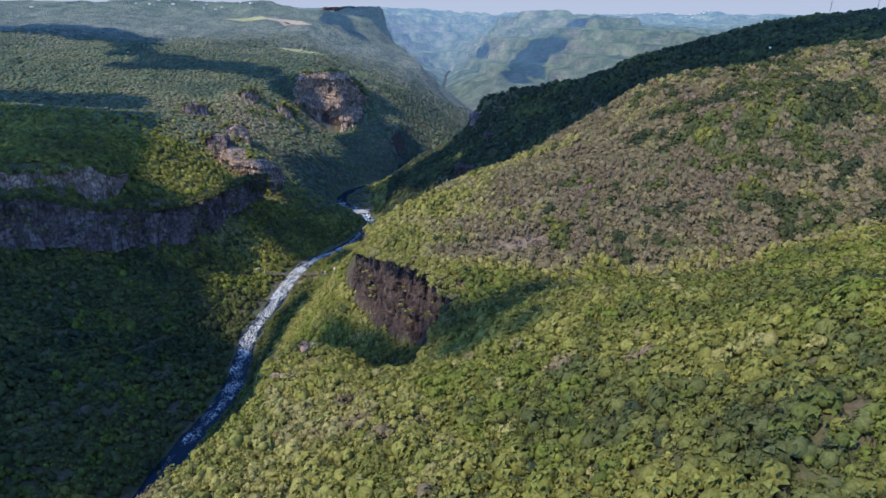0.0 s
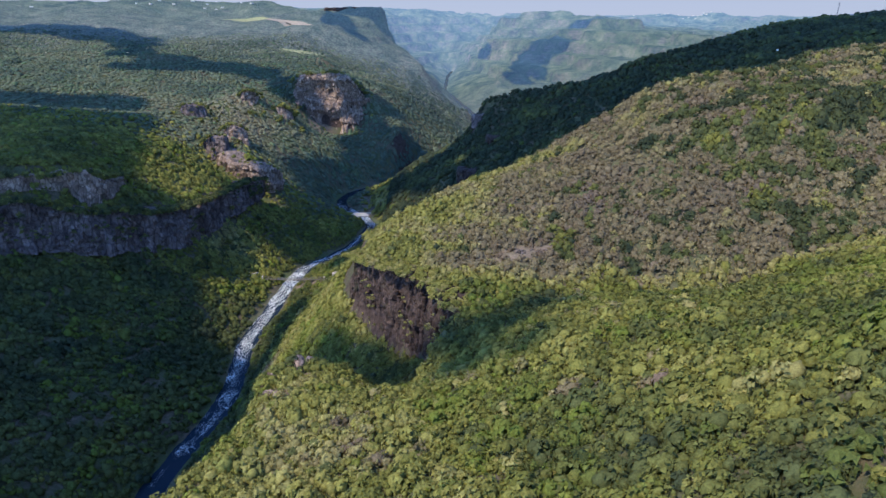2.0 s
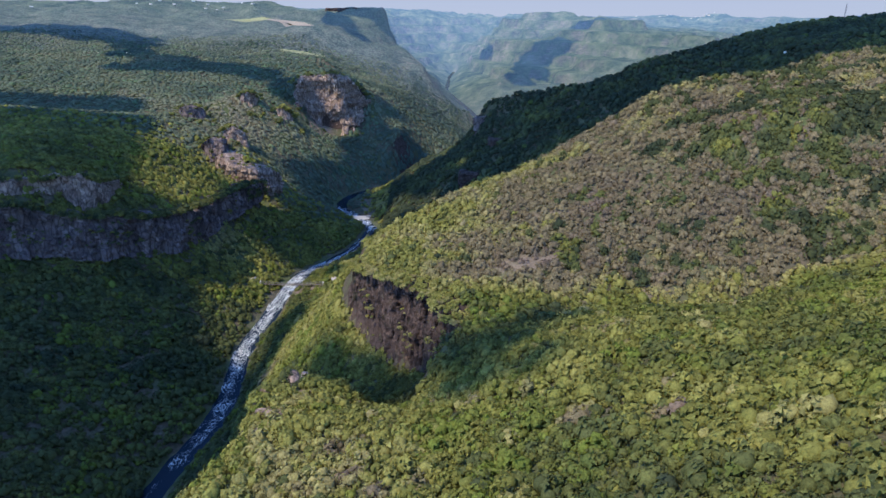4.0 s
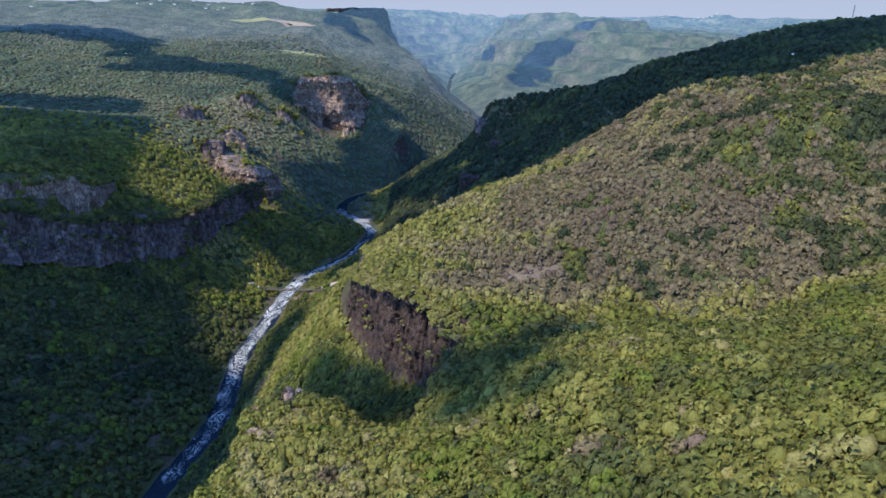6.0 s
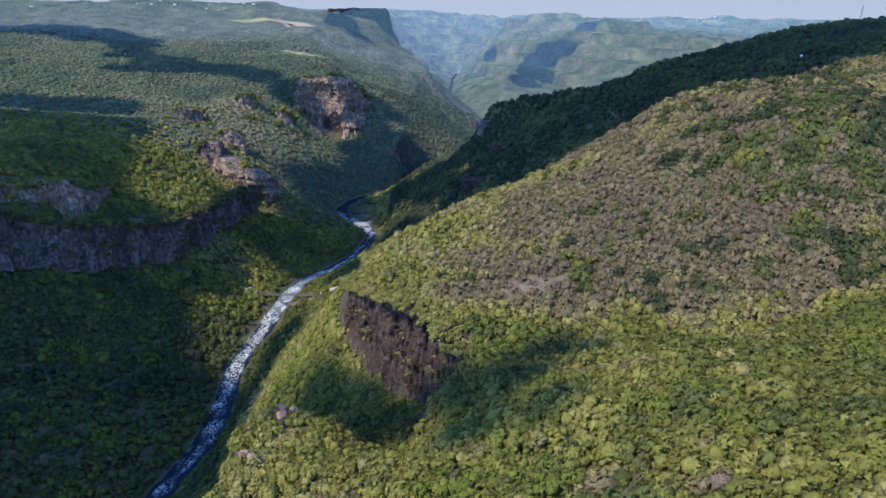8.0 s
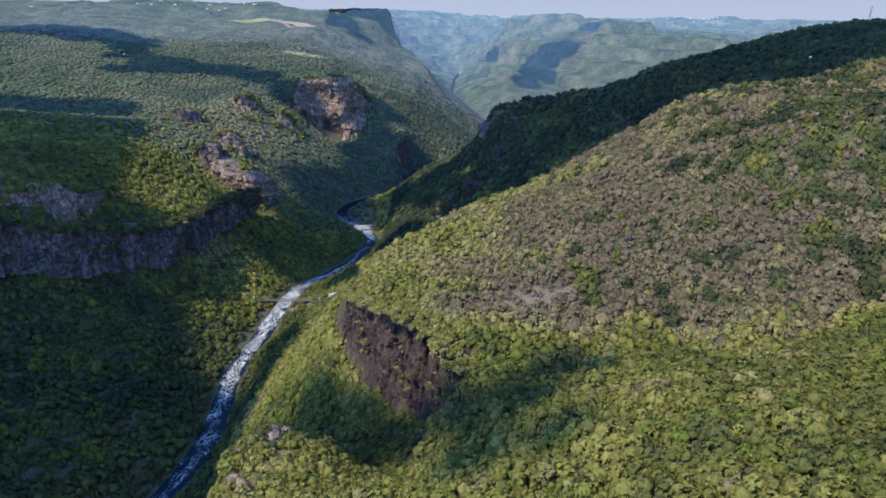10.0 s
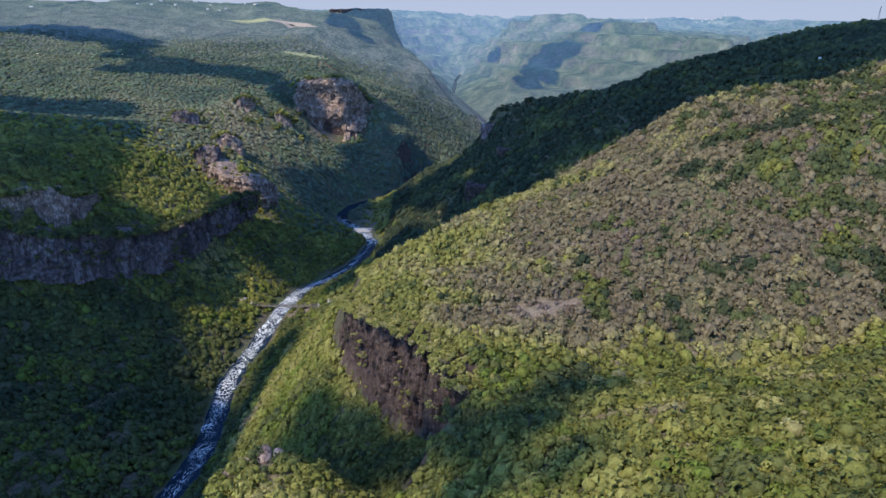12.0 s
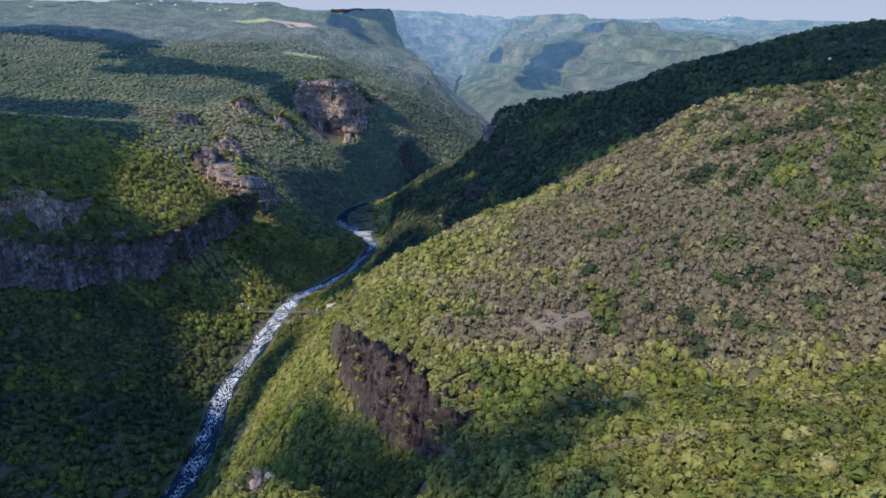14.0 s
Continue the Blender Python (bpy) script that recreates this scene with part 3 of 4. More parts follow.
CLOUDS = [
    [(-330, 380, 30, 120, 170), (-420, 560, 90, 120, 120), (-325, 545, 45, 84, 92), (-230, 420, 10, 70, 130), (-290, 600, 50, 26, 30), (-400, 640, 140, 60, 60), (-471, 750, 163, 110, 85), (-388, 706, 142, 34, 46), (-350, 664, 126, 30, 34), (-312, 664, 104, 26, 34), (-340, 612, 114, 40, 26), (-298, 640, 104, 20, 26)],
    [(-560, 900, 163, 130, 95), (-671, 1050, 166, 140, 62), (-570, 1085, 160, 70, 55), (-470, 950, 148, 46, 52), (-450, 850, 146, 40, 60), (-900, 800, 170, 250, 260), (-860, 1080, 172, 120, 50)],
    [(-1205, 1840, 250, 130, 120), (-1067, 1830, 250, 100, 110), (-930, 1810, 240, 90, 110), (-815, 1760, 227, 64, 100), (-750, 1650, 222, 60, 80), (-710, 1520, 212, 56, 60), (-611, 1450, 204, 66, 66), (-540, 1420, 195, 60, 66), (-456, 1420, 188, 54, 60), (-393, 1400, 180, 45, 45), (-630, 1370, 190, 70, 30), (-310, 1345, 150, 45, 50), (-262, 1300, 120, 26, 34)],
    [(-176, 1335, 129, 22, 34), (-125, 1345, 110, 30, 36), (-150, 1285, 92, 34, 44), (-156, 1240, 63, 48, 50), (-100, 1220, 31, 66, 66), (-160, 1176, 45, 28, 44), (-175, 1120, 28, 34, 46), (-206, 1050, 30, 30, 56), (-212, 950, 34, 24, 50), (-178, 914, 22, 40, 60), (-155, 1036, 5, 54, 66), (-95, 1000, 30, 56, 70), (-172, 838, 16, 30, 45), (-138, 880, 10, 40, 60), (-76, 1262, 45, 44, 44), (-20, 1240, 40, 50, 50), (-222, 822, 39, 22, 36), (-205, 788, 25, 22, 32), (-180, 776, 12, 22, 28), (-160, 815, 12, 24, 40)],
    [(120, 940, 170, 150, 140), (280, 900, 220, 150, 150), (450, 920, 270, 170, 160), (60, 800, 100, 90, 90), (190, 730, 140, 100, 60), (620, 950, 290, 200, 150), (-20, 930, 80, 60, 90), (330, 700, 230, 90, 40), (450, 730, 260, 120, 70), (-40, 690, 50, 50, 60), (20, 670, 85, 50, 50), (100, 675, 110, 60, 40), (-60, 780, 40, 50, 70)],
    [(-56, 350, 90, 34, 34), (-20, 324, 108, 26, 22), (24, 275, 158, 22, 9), (58, 300, 152, 22, 7), (14, 246, 158, 16, 12), (36, 238, 174, 13, 6), (0, 302, 128, 22, 18), (-28, 318, 100, 20, 14), (6, 268, 158, 12, 8), (32, 264, 168, 10, 6)],
    # Unseen puffs added to darken the bank strip and the slope behind the knoll.
    [(-146, 410, 14, 22, 66), (-146, 500, 12, 20, 66), (-132, 345, 38, 22, 36), (-112, 330, 66, 24, 30), (-110, 276, 85, 18, 44), (-116, 222, 90, 16, 40), (-98, 366, 74, 22, 18), (-80, 384, 92, 16, 18), (-84, 320, 80, 26, 24), (-152, 590, 8, 16, 50), (-112, 770, 25, 24, 50), (-130, 735, 12, 14, 24)],
    [(465, 2840, 186, 80, 90), (425, 2817, 150, 80, 90), (376, 2790, 119, 76, 100), (325, 2640, 105, 70, 120), (262, 2440, 95, 56, 110), (690, 3250, 270, 120, 70), (183, 3140, 133, 44, 90)],
    [(-260, 2320, 270, 90, 50), (-340, 2180, 262, 46, 90), (-170, 2330, 220, 50, 80), (-282, 2090, 240, 26, 60)],
]
for n, lumps in enumerate(CLOUDS):
    cumulus(lumps, 40 + n)


# ---- scrub and trees ----
def crown_shape(seed, level, cut):
    """One lumpy clump of foliage about 1 across half: bulges, a rough skin, open below."""
    rng = np.random.default_rng(seed)
    v, f = (ICO1, ICO1, ICO2, ICO3)[level]
    lobes = rng.normal(size=(11, 3))
    lobes[:, 2] = np.abs(lobes[:, 2]) * 0.8
    lobes /= np.linalg.norm(lobes, axis=1)[:, None]
    swell = np.max(np.clip((v @ lobes.T - 0.55) / 0.45, 0, 1) ** 0.7, axis=1)
    r = 0.70 + 0.34 * swell + rng.uniform(-0.15, 0.15, len(v))
    p = v * r[:, None] * [1, 1, 0.85]
    f = f[v[f].mean(1)[:, 2] > cut]
    used, back = np.unique(f, return_inverse=True)
    return p[used].astype(np.float32), back.reshape(f.shape)


def bush_shape(seed, clumps, flecks, fleck=0.14, wild=0.35):
    """A bush of clumps set over a low dome, its skin broken up by sprays of leaves."""
    rng = np.random.default_rng(seed)
    vs, fs, n = [], [], 0
    for k in range(clumps):
        v, f = ICO1
        v = v * rng.uniform(0.78, 1.15, (len(v), 1)) @ np.array(Euler(rng.uniform(0, 6, 3)).to_matrix())
        a, up = k * 2.4 + rng.uniform(-0.5, 0.5), (k + 0.5) / clumps if clumps > 1 else 0.05
        side = math.sqrt(max(0, 1 - (1 - up) ** 2)) * rng.uniform(0.55, 0.8)
        c = np.array([side * math.cos(a), side * math.sin(a), 0.5 * (1 - up) + rng.uniform(-0.08, 0.12)])
        p = v * [1, 1, 0.85] * rng.uniform(0.36, 0.56) * ((1.75 if flecks < 10 else 1.25) if clumps == 1 else 1.15 if clumps < 4 else 1.2) + c
        f = f[p[f].mean(1)[:, 2] > c[2] - 0.2]
        used, back = np.unique(f, return_inverse=True)
        vs.append(p[used])
        fs.append(back.reshape(f.shape) + n)
        n += len(used)
    if flecks:
        d = rng.normal(size=(flecks, 3))
        d[:, 2] = np.abs(d[:, 2]) * 1.2 - 0.1
        d /= np.linalg.norm(d, axis=1)[:, None]
        lump = 1 + 0.16 * np.sin(d[:, 0] * 7 + seed) * np.sin(d[:, 1] * 6 + 2 * seed)
        at = d * [0.95, 0.95, 0.98] * (lump * rng.uniform(1 - 0.75 * wild, 1 + 0.33 * wild, flecks))[:, None]
        face = d + rng.normal(0, wild, (flecks, 3))
        face /= np.linalg.norm(face, axis=1)[:, None]
        e1 = np.cross(face, rng.normal(size=(flecks, 3)))
        e1 /= np.linalg.norm(e1, axis=1)[:, None]
        e2 = np.cross(face, e1)
        size = fleck * rng.uniform(0.7, 1.5, (flecks, 1))
        tri = np.stack([at + e1 * size, at - 0.5 * e1 * size + 0.87 * e2 * size, at - 0.5 * e1 * size - 0.87 * e2 * size], 1)
        vs.append(tri.reshape(-1, 3))
        fs.append(np.arange(flecks * 3).reshape(-1, 3) + n)
    return np.concatenate(vs).astype(np.float32), np.concatenate(fs)


SHAPES = {level: [bush_shape(100 * level + s, clumps, flecks, fleck, 0.55 if level < 3 else 0.36) for s in range(9)]
          for level, clumps, flecks, fleck in ((0, 1, 4, 0.3), (1, 2, 18, 0.25), (2, 1, 35, 0.23), (3, 2, 54, 0.18))}


def scatter(rng, box, spacing):
    """Uneven spots over a box of the plan: a jittered grid."""
    x0, x1, y0, y1 = box
    gx, gy = np.meshgrid(np.arange(x0, x1, spacing), np.arange(y0, y1, spacing), indexing="ij")
    x = gx.ravel() + rng.uniform(-1, 1, gx.size) * spacing
    y = gy.ravel() + rng.uniform(-1, 1, gx.size) * spacing
    return x, y


def river_distance(x, y):
    best = np.full(x.shape, 1e9)
    for (x0, y0), (x1, y1) in zip(RIVER, RIVER[1:]):
        dx, dy = x1 - x0, y1 - y0
        s = np.clip(((x - x0) * dx + (y - y0) * dy) / (dx * dx + dy * dy), 0, 1)
        best = np.minimum(best, np.hypot(x - x0 - s * dx, y - y0 - s * dy))
    return best


def steepness(x, y):
    return np.hypot(height(x + 4, y) - height(x - 4, y), height(x, y + 4) - height(x, y - 4)) / 8


def dryness_and_light(x, y):
    """How dry the scrub is: 0 lush green, 1 bare and brown. Some sunlight, shade and haze is painted in as tone."""
    d = 0.34 + 0.20 * fbm(x / 45, y / 45, 4, 30)
    on_hill = np.clip((y - 332) / 16, 0, 1) * np.clip((x + 30) / 40, 0, 1) * np.clip((650 - y) / 40, 0, 1)
    d = d * (1 - on_hill) + on_hill * (0.60 + 0.12 * fbm(x / 38, y / 30, 4, 33) + 0.14 * near(x, y, 120, 440, 90, 60) - 0.18 * near(x, y, 0, 450, 60, 60) - 0.16 * near(x, y, 60, 510, 60, 40) - 0.14 * near(x, y, 20, 345, 40, 16) + 0.4 * near(x, y, 44, 362, 20, 9) + 0.3 * near(x, y, 108, 342, 9, 12))
    spur = np.clip((330 - y) / 16, 0, 1) * np.clip((x + 110) / 20, 0, 1)
    pale = np.clip((50 - x) / 90, 0, 1) * np.clip((285 - y) / 20, 0, 1)
    d = d * (1 - spur) + spur * (0.25 + 0.12 * pale + (0.07 - 0.03 * pale) * fbm(x / 30, y / 30, 3, 39) - 0.05 * near(x, y, 120, 150, 60, 60))
    for cx, cy, rx, ry in ((62, 262, 18, 5), (92, 262, 12, 4), (140, 285, 18, 5), (-40, 213, 10, 6), (-20, 178, 8, 5), (80, 150, 10, 6), (105, 232, 14, 4), (40, 190, 7, 5), (64, 178, 9, 5), (98, 206, 9, 4), (-32, 194, 7, 5)):
        d += 0.5 * near(x, y, cx, cy, rx, ry) * np.clip(0.9 + 1.6 * fbm(x / 7, y / 7, 2, 48), 0, 1)
    # First term paints the shade of the pocket under the cliff as darker bushes.
    d -= 0.12 * near(x, y, -50, 340, 40, 40) + 0.14 * near(x, y, 22, 288, 34, 14) + 0.08 * near(x, y, 80, 312, 120, 12) + 0.10 * near(x, y, -90, 420, 40, 120)
    d -= 0.33 * np.clip((y - 640) / 60, 0, 1) * (x > -90)
    d += 0.34 * np.clip((y - 900) / 200, 0, 1) * fbm(x / 90, y / 90, 3, 52)
    d -= 0.12 * np.clip((y - 480) / 60, 0, 1) * (x < -60)
    west = (x < -150) * np.clip((1250 - y) / 250, 0, 1)
    # Lighter past y = 600: distance haze painted into the tone.
    d = d * (1 - west) + west * (0.115 + 0.11 * np.clip((y - 600) / 80, 0, 1) + 0.16 * fbm(x / 60, y / 60, 3, 35))
    # First two spots: sunlight on the spur and slope, painted as a lighter tone.
    d += 0.13 * near(x, y, -300, 780, 55, 70) + 0.10 * near(x, y, -255, 740, 40, 60) + 0.22 * near(x, y, -330, 1060, 80, 110) + 0.2 * near(x, y, -480, 1120, 200, 50)
    clump = fbm(x / 9, y / 9, 3, 45) + 0.22 * near(x, y, 255, 460, 70, 50) + 0.12 * np.clip((x - 150) / 80, 0, 1) + 0.9 * near(x, y, 70, 372, 6, 26) + 0.10 * near(x, y, 160, 345, 120, 14)
    d = np.where((on_hill > 0.6) & (clump > 0.42 - 0.22 * np.clip((x - 110) / 90, 0, 1)), 0.09 + 0.08 * fbm(x / 9, y / 9, 2, 46), d)
    return d


def species(x, y, rng):
    """Tone of each bush: groves of one kind some ten metres wide, and odd ones between."""
    grove = fbm(x / 24, y / 24, 3, 61)
    odd = rng.uniform(0, 1, x.size)
    t = np.where(x < -150, 0.10, np.where(y > 600, 0.08, np.where(y > 330, 0.16, 0.15))) * grove * 1.3 + rng.normal(0, 0.026, x.size)
    lively = np.where((y > 600) | (x < -150), 0.3, 1)
    t += lively * (np.where(odd < 0.04, -0.16, 0) + np.where((odd > 0.965) & (x > -40), np.where(y > 330, 0.1, 0.2), 0))
    return t


def scrub(name, box, spacing, size, level, seed, label, thin=0.0, tall=1.0, where=None, leaves=None, drape=0.6):
    rng = np.random.default_rng(seed)
    x, y = scatter(rng, box, spacing)
    dry = dryness_and_light(x, y)
    keep = (np.abs(x) < 0.66 * np.maximum(y, 0) + 0.245 * (302 - height(x, y)) + 15) & (river_distance(x, y) > np.where(y < 600, 11.0, 12.4)) & (steepness(x, y) < np.where((y < 860) & (x > -200), 1.5, 2.2))
    keep &= rng.uniform(0, 1, x.size) > thin + 0.5 * np.clip((dry - 0.62) / 0.4, 0, 1)
    keep &= rng.uniform(0.1, 1, x.size) > np.where((y > 330) & (y < 480) & (x > -40), 0.55, 0.95) * bareness(x, y)
    if where is not None:
        keep &= where(x, y)
    x, y, dry = x[keep], y[keep], dry[keep]
    z = height(x, y)
    gx, gy = (np.clip((height(x + 3 * a, y + 3 * b) - height(x - 3 * a, y - 3 * b)) / 6, -1.2, 1.2) for a, b in ((1, 0), (0, 1)))
    r = size * np.clip(np.exp(rng.normal(0, 0.34, x.size)), 0.5, 1.9) * (1.12 - 0.28 * np.clip(dry, 0, 1))
    turn = rng.uniform(0, 2 * math.pi, x.size)
    kind = rng.integers(0, 9, x.size)
    tone = np.clip(dry + species(x, y, rng), 0, 1)
    lush = 0.75 * fbm(x / 26, y / 26, 3, 83) + rng.normal(0, 0.24, x.size) + 0.22 * near(x, y, 120, 190, 80, 70) + 0.2 * near(x, y, 15, 285, 40, 16) + 0.16 * near(x, y, -40, 215, 60, 45) + 0.2 * near(x, y, -95, 420, 40, 110) + 0.7 * near(x, y, 205, 540, 30, 10) + 0.5 * near(x, y, 68, 372, 7, 26) - np.where((y > 600) & (x > -135), 0.6, np.where((y > 330) & (x > -60), 0.8, np.where((x < -130) & (y < 900), 0.12, 0.14)))
    fresh = np.clip(lush * 1.7, 0, 0.9) * np.clip((0.62 - tone) / 0.15, 0, 1)
    vs, fs, ts, us, n = [], [], [], [], 0
    for s in range(9):
        pick = np.where(kind == s)[0]
        if not len(pick):
            continue
        v, f = SHAPES[level][s]
        c, q = np.cos(turn[pick])[:, None], np.sin(turn[pick])[:, None]
        rr = r[pick][:, None]
        px = x[pick][:, None] + rr * (v[:, 0] * c - v[:, 1] * q)
        py = y[pick][:, None] + rr * (v[:, 0] * q + v[:, 1] * c)
        pz = z[pick][:, None] + rr * (0.25 + v[:, 2] * tall) + drape * (gx[pick][:, None] * (px - x[pick][:, None]) + gy[pick][:, None] * (py - y[pick][:, None]))
        vs.append(np.stack([px, py, pz], -1).reshape(-1, 3))
        fs.append((f[None] + (n + np.arange(len(pick)) * len(v))[:, None, None]).reshape(-1, 3))
        ts.append(np.repeat(tone[pick], len(v)))
        us.append(np.repeat(fresh[pick], len(v)))
        n += len(pick) * len(v)
    ob = mesh_object(name, np.concatenate(vs), np.concatenate(fs), leaves or LEAVES, True, tone={"tone": np.concatenate(ts), "fresh": np.concatenate(us)})
    return tagged(ob, label, "scrub", kind="stuff")


scrub("foreground_scrub", (-140, 240, 84, 300), 3.1, 2.45, 3, 1, "dense green and olive scrub on the near spur", tall=1.15, drape=0.5)
scrub("spur_top_scrub", (-110, 110, -70, 84), 3.8, 2.3, 0, 8, "low olive scrub on the top of the near spur")
scrub("hillside_scrub", (-130, 460, 300, 585), 2.95, 2.35, 2, 2, "olive and brown dry scrub on the sunlit hillside", thin=0.04, tall=1.0)
scrub("river_slope_trees", (-480, -120, 230, 860), 4.8, 3.2, 1, 3, "dark green trees on the slope above the river", where=lambda x, y: x < np.where(y > 705, -168, -190))
scrub("riverside_trees", (-176, -60, 330, 900), 3.8, 2.5, 1, 4, "bright green trees on the river bank", where=lambda x, y: (x < -70) | (y > 560))
scrub("ridge_trees", (-135, 780, 600, 1150), 4.5, 2.8, 0, 5, "dark green woodland on the shaded ridge", tall=0.9)
scrub("shelf_trees", (-1000, -130, 620, 1180), 4.4, 3.0, 0, 6, "green woodland on the canyon shelf", thin=0.03, tall=0.85, where=lambda x, y: ((x < -430) | (y > 860)) & (hash01(x * 7, y * 7, 3) > (y - 850) / 150))
# Farther trees take the leaves with haze in their colour.
scrub("plateau_trees", (-1200, 140, 850, 1900), 4.9, 3.1, 0, 7, "dry woodland on the higher slopes, distance haze painted into its leaves", thin=0.02, tall=0.45, leaves=HAZED_LEAVES, drape=0.9,
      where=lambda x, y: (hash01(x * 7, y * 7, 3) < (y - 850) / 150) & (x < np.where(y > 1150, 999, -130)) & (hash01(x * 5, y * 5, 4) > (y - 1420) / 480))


# ---- cliffs ----
def rock_face(name, line, material, label, width=3.0, step=1.2, deep=2.4, lean=0.12, seed=1, back=12.0, proud=6.0, taper=True, ragged=0.0, strata=0.0):
    """A rock wall along a line of (x, y, foot, top) corners, facing the right of its direction: broken columns and ledges, running back into the slope."""
    p = np.array(line, float)
    d = np.r_[0, np.cumsum(np.hypot(*np.diff(p[:, :2], axis=0).T))]
    s = np.arange(0, d[-1] + step, step)
    x, y, lo, hi = (np.interp(s, d, p[:, k]) for k in range(4))
    tx, ty = np.gradient(x), np.gradient(y)
    n = np.hypot(tx, ty)
    ox, oy = ty / n, -tx / n
    for _ in range(4):
        ox[1:-1], oy[1:-1] = (ox[:-2] + ox[1:-1] + ox[2:]) / 3, (oy[:-2] + oy[1:-1] + oy[2:]) / 3
    if taper and d[-1] < 110:
        hi = lo + (hi - lo) * (0.62 + 0.38 * np.clip(np.minimum(s, d[-1] - s) / (0.2 * d[-1]), 0, 1))
        ragged = ragged + 0.22 * (hi - lo).mean()
    hi = hi - 1.5 + 0.16 * np.minimum(hi - lo, 16) * fbm(s / 16, s * 0, 3, seed + 5)
    hi = hi + ragged * (np.floor(3 * fbm(s / 19, s * 0 + 7, 2, seed + 8)) / 3 - 0.25 * (fbm(s / 44, s * 0, 2, seed + 9) + 0.6))
    lo = lo - 4 + 2 * fbm(s / 12, s * 0 + 3, 2, seed)
    rows = max(6, int((hi - lo).mean() / step))
    u = np.linspace(0, 1, rows)
    S, U = np.meshgrid(s, u, indexing="ij")
    Z = lo[:, None] + (hi - lo)[:, None] * U
    col = np.floor((S + 1.6 * fbm(S / 7, Z / 14, 2, seed + 1)) / width)
    block = np.floor((Z + 5 * hash01(col, col * 0, seed + 2)) / (width * 2.2))
    out = 0.7 * deep * (hash01(col, col * 0, seed + 3) - 0.5) + 0.9 * deep * (hash01(col, block, seed + 4) - 0.5)
    out += 2.2 * deep * fbm(S / 22, Z / 30, 3, seed + 6) + 0.5 * deep * fbm(S / 2.5, Z / 2.5, 2, seed + 7)
    bed = np.floor((Z + 4 * fbm(S / 30, Z * 0, 2, seed + 10)) / 7.5)
    out += strata * (hash01(bed, bed * 0, seed + 11) - 0.5) - (Z - lo[:, None]) * lean
    ends = np.clip(np.minimum(s, d[-1] - s) / (2.5 * width), 0, 1)[:, None]
    out += proud - (1 - ends) * (6 + proud) - 3.0 * np.clip((U - 0.93) / 0.07, 0, 1) ** 2
    X, Y = x[:, None] + ox[:, None] * out, y[:, None] + oy[:, None] * out
    top = np.stack([X[:, -1] - ox * (back + proud), Y[:, -1] - oy * (back + proud), Z[:, -1] - 3], -1)
    sunk = np.stack([X[:, -1] - ox * (back + proud), Y[:, -1] - oy * (back + proud), lo], -1)
    v = np.concatenate([np.stack([X, Y, Z], -1), top[:, None], sunk[:, None]], 1)
    face = mesh_object(name, v.reshape(-1, 3), grid_faces(len(s), rows + 2)[:, ::-1], material, False)
    return tagged(face, label, "cliff", kind="structure")


NEAR_WALL = [(-60, 431, 106, 143), (-56, 424, 104, 146), (-41, 395, 100, 151), (-20, 364, 103, 159), (-7, 347, 107, 162), (5, 322, 122, 163), (11, 307, 142, 159)]
near_cliff = rock_face("cliff_near", NEAR_WALL, BASALT, "broken brown basalt cliff below the sunlit hill", 3.4, 0.75, 2.6, 0.10, 11, 18, 9, True, 2.0)


def column_mesh(seed):
    """A broken upright block of basalt, one unit tall."""
    rng = np.random.default_rng(seed)
    rings = []
    for k, z in enumerate((0, 0.35, 0.7, 1.0)):
        a = np.arange(6) * math.pi / 3 + rng.uniform(-0.25, 0.25, 6)
        r = (1 - 0.22 * z) * rng.uniform(0.75, 1.15, 6)
        rings.append(np.stack([np.cos(a) * r, np.sin(a) * r, np.full(6, z) + (rng.uniform(-0.12, 0.05, 6) if k == 3 else 0)], -1))
    v = np.concatenate(rings + [[[0, 0, 0.98]]])
    f = [[k * 6 + i, k * 6 + (i + 1) % 6, (k + 1) * 6 + (i + 1) % 6] for k in range(3) for i in range(6)]
    f += [[k * 6 + i, (k + 1) * 6 + (i + 1) % 6, (k + 1) * 6 + i] for k in range(3) for i in range(6)] + [[18 + i, 18 + (i + 1) % 6, 24] for i in range(6)]
    return mesh_object("rock_column", v, np.array(f), BASALT, False, near_cliff)


def rock_columns(count):
    """Columns standing out of the near cliff, each a piece of its own."""
    rng = np.random.default_rng(5)
    kinds = [column_mesh(60 + k) for k in range(6)]
    p = np.array(NEAR_WALL, float)
    d = np.r_[0, np.cumsum(np.hypot(*np.diff(p[:, :2], axis=0).T))]
    for n in range(count):
        s = rng.uniform(4, d[-1] - 6)
        x, y, lo, hi = (np.interp(s, d, p[:, k]) for k in range(4))
        k = np.searchsorted(d, s)
        t = p[k, :2] - p[k - 1, :2]
        t /= np.hypot(*t)
        up = rng.uniform(-0.05, 0.8)
        off = 8.4 - up * (hi - lo) * 0.10 + rng.uniform(-1.5, 1.2)
        wide, tall = rng.uniform(0.8, 1.9), rng.uniform(1.6, 4.6)
        ob = kinds[n] if n < 6 else new("rock_column", kinds[n % 6].data)
        ob.parent = near_cliff
        ob.matrix_basis = pose(x + t[1] * off, y - t[0] * off, lo + up * (hi - lo), rng.uniform(-6, 6), rng.uniform(-6, 6), rng.uniform(0, 360)) @ Matrix.Diagonal((wide, wide, tall, 1))


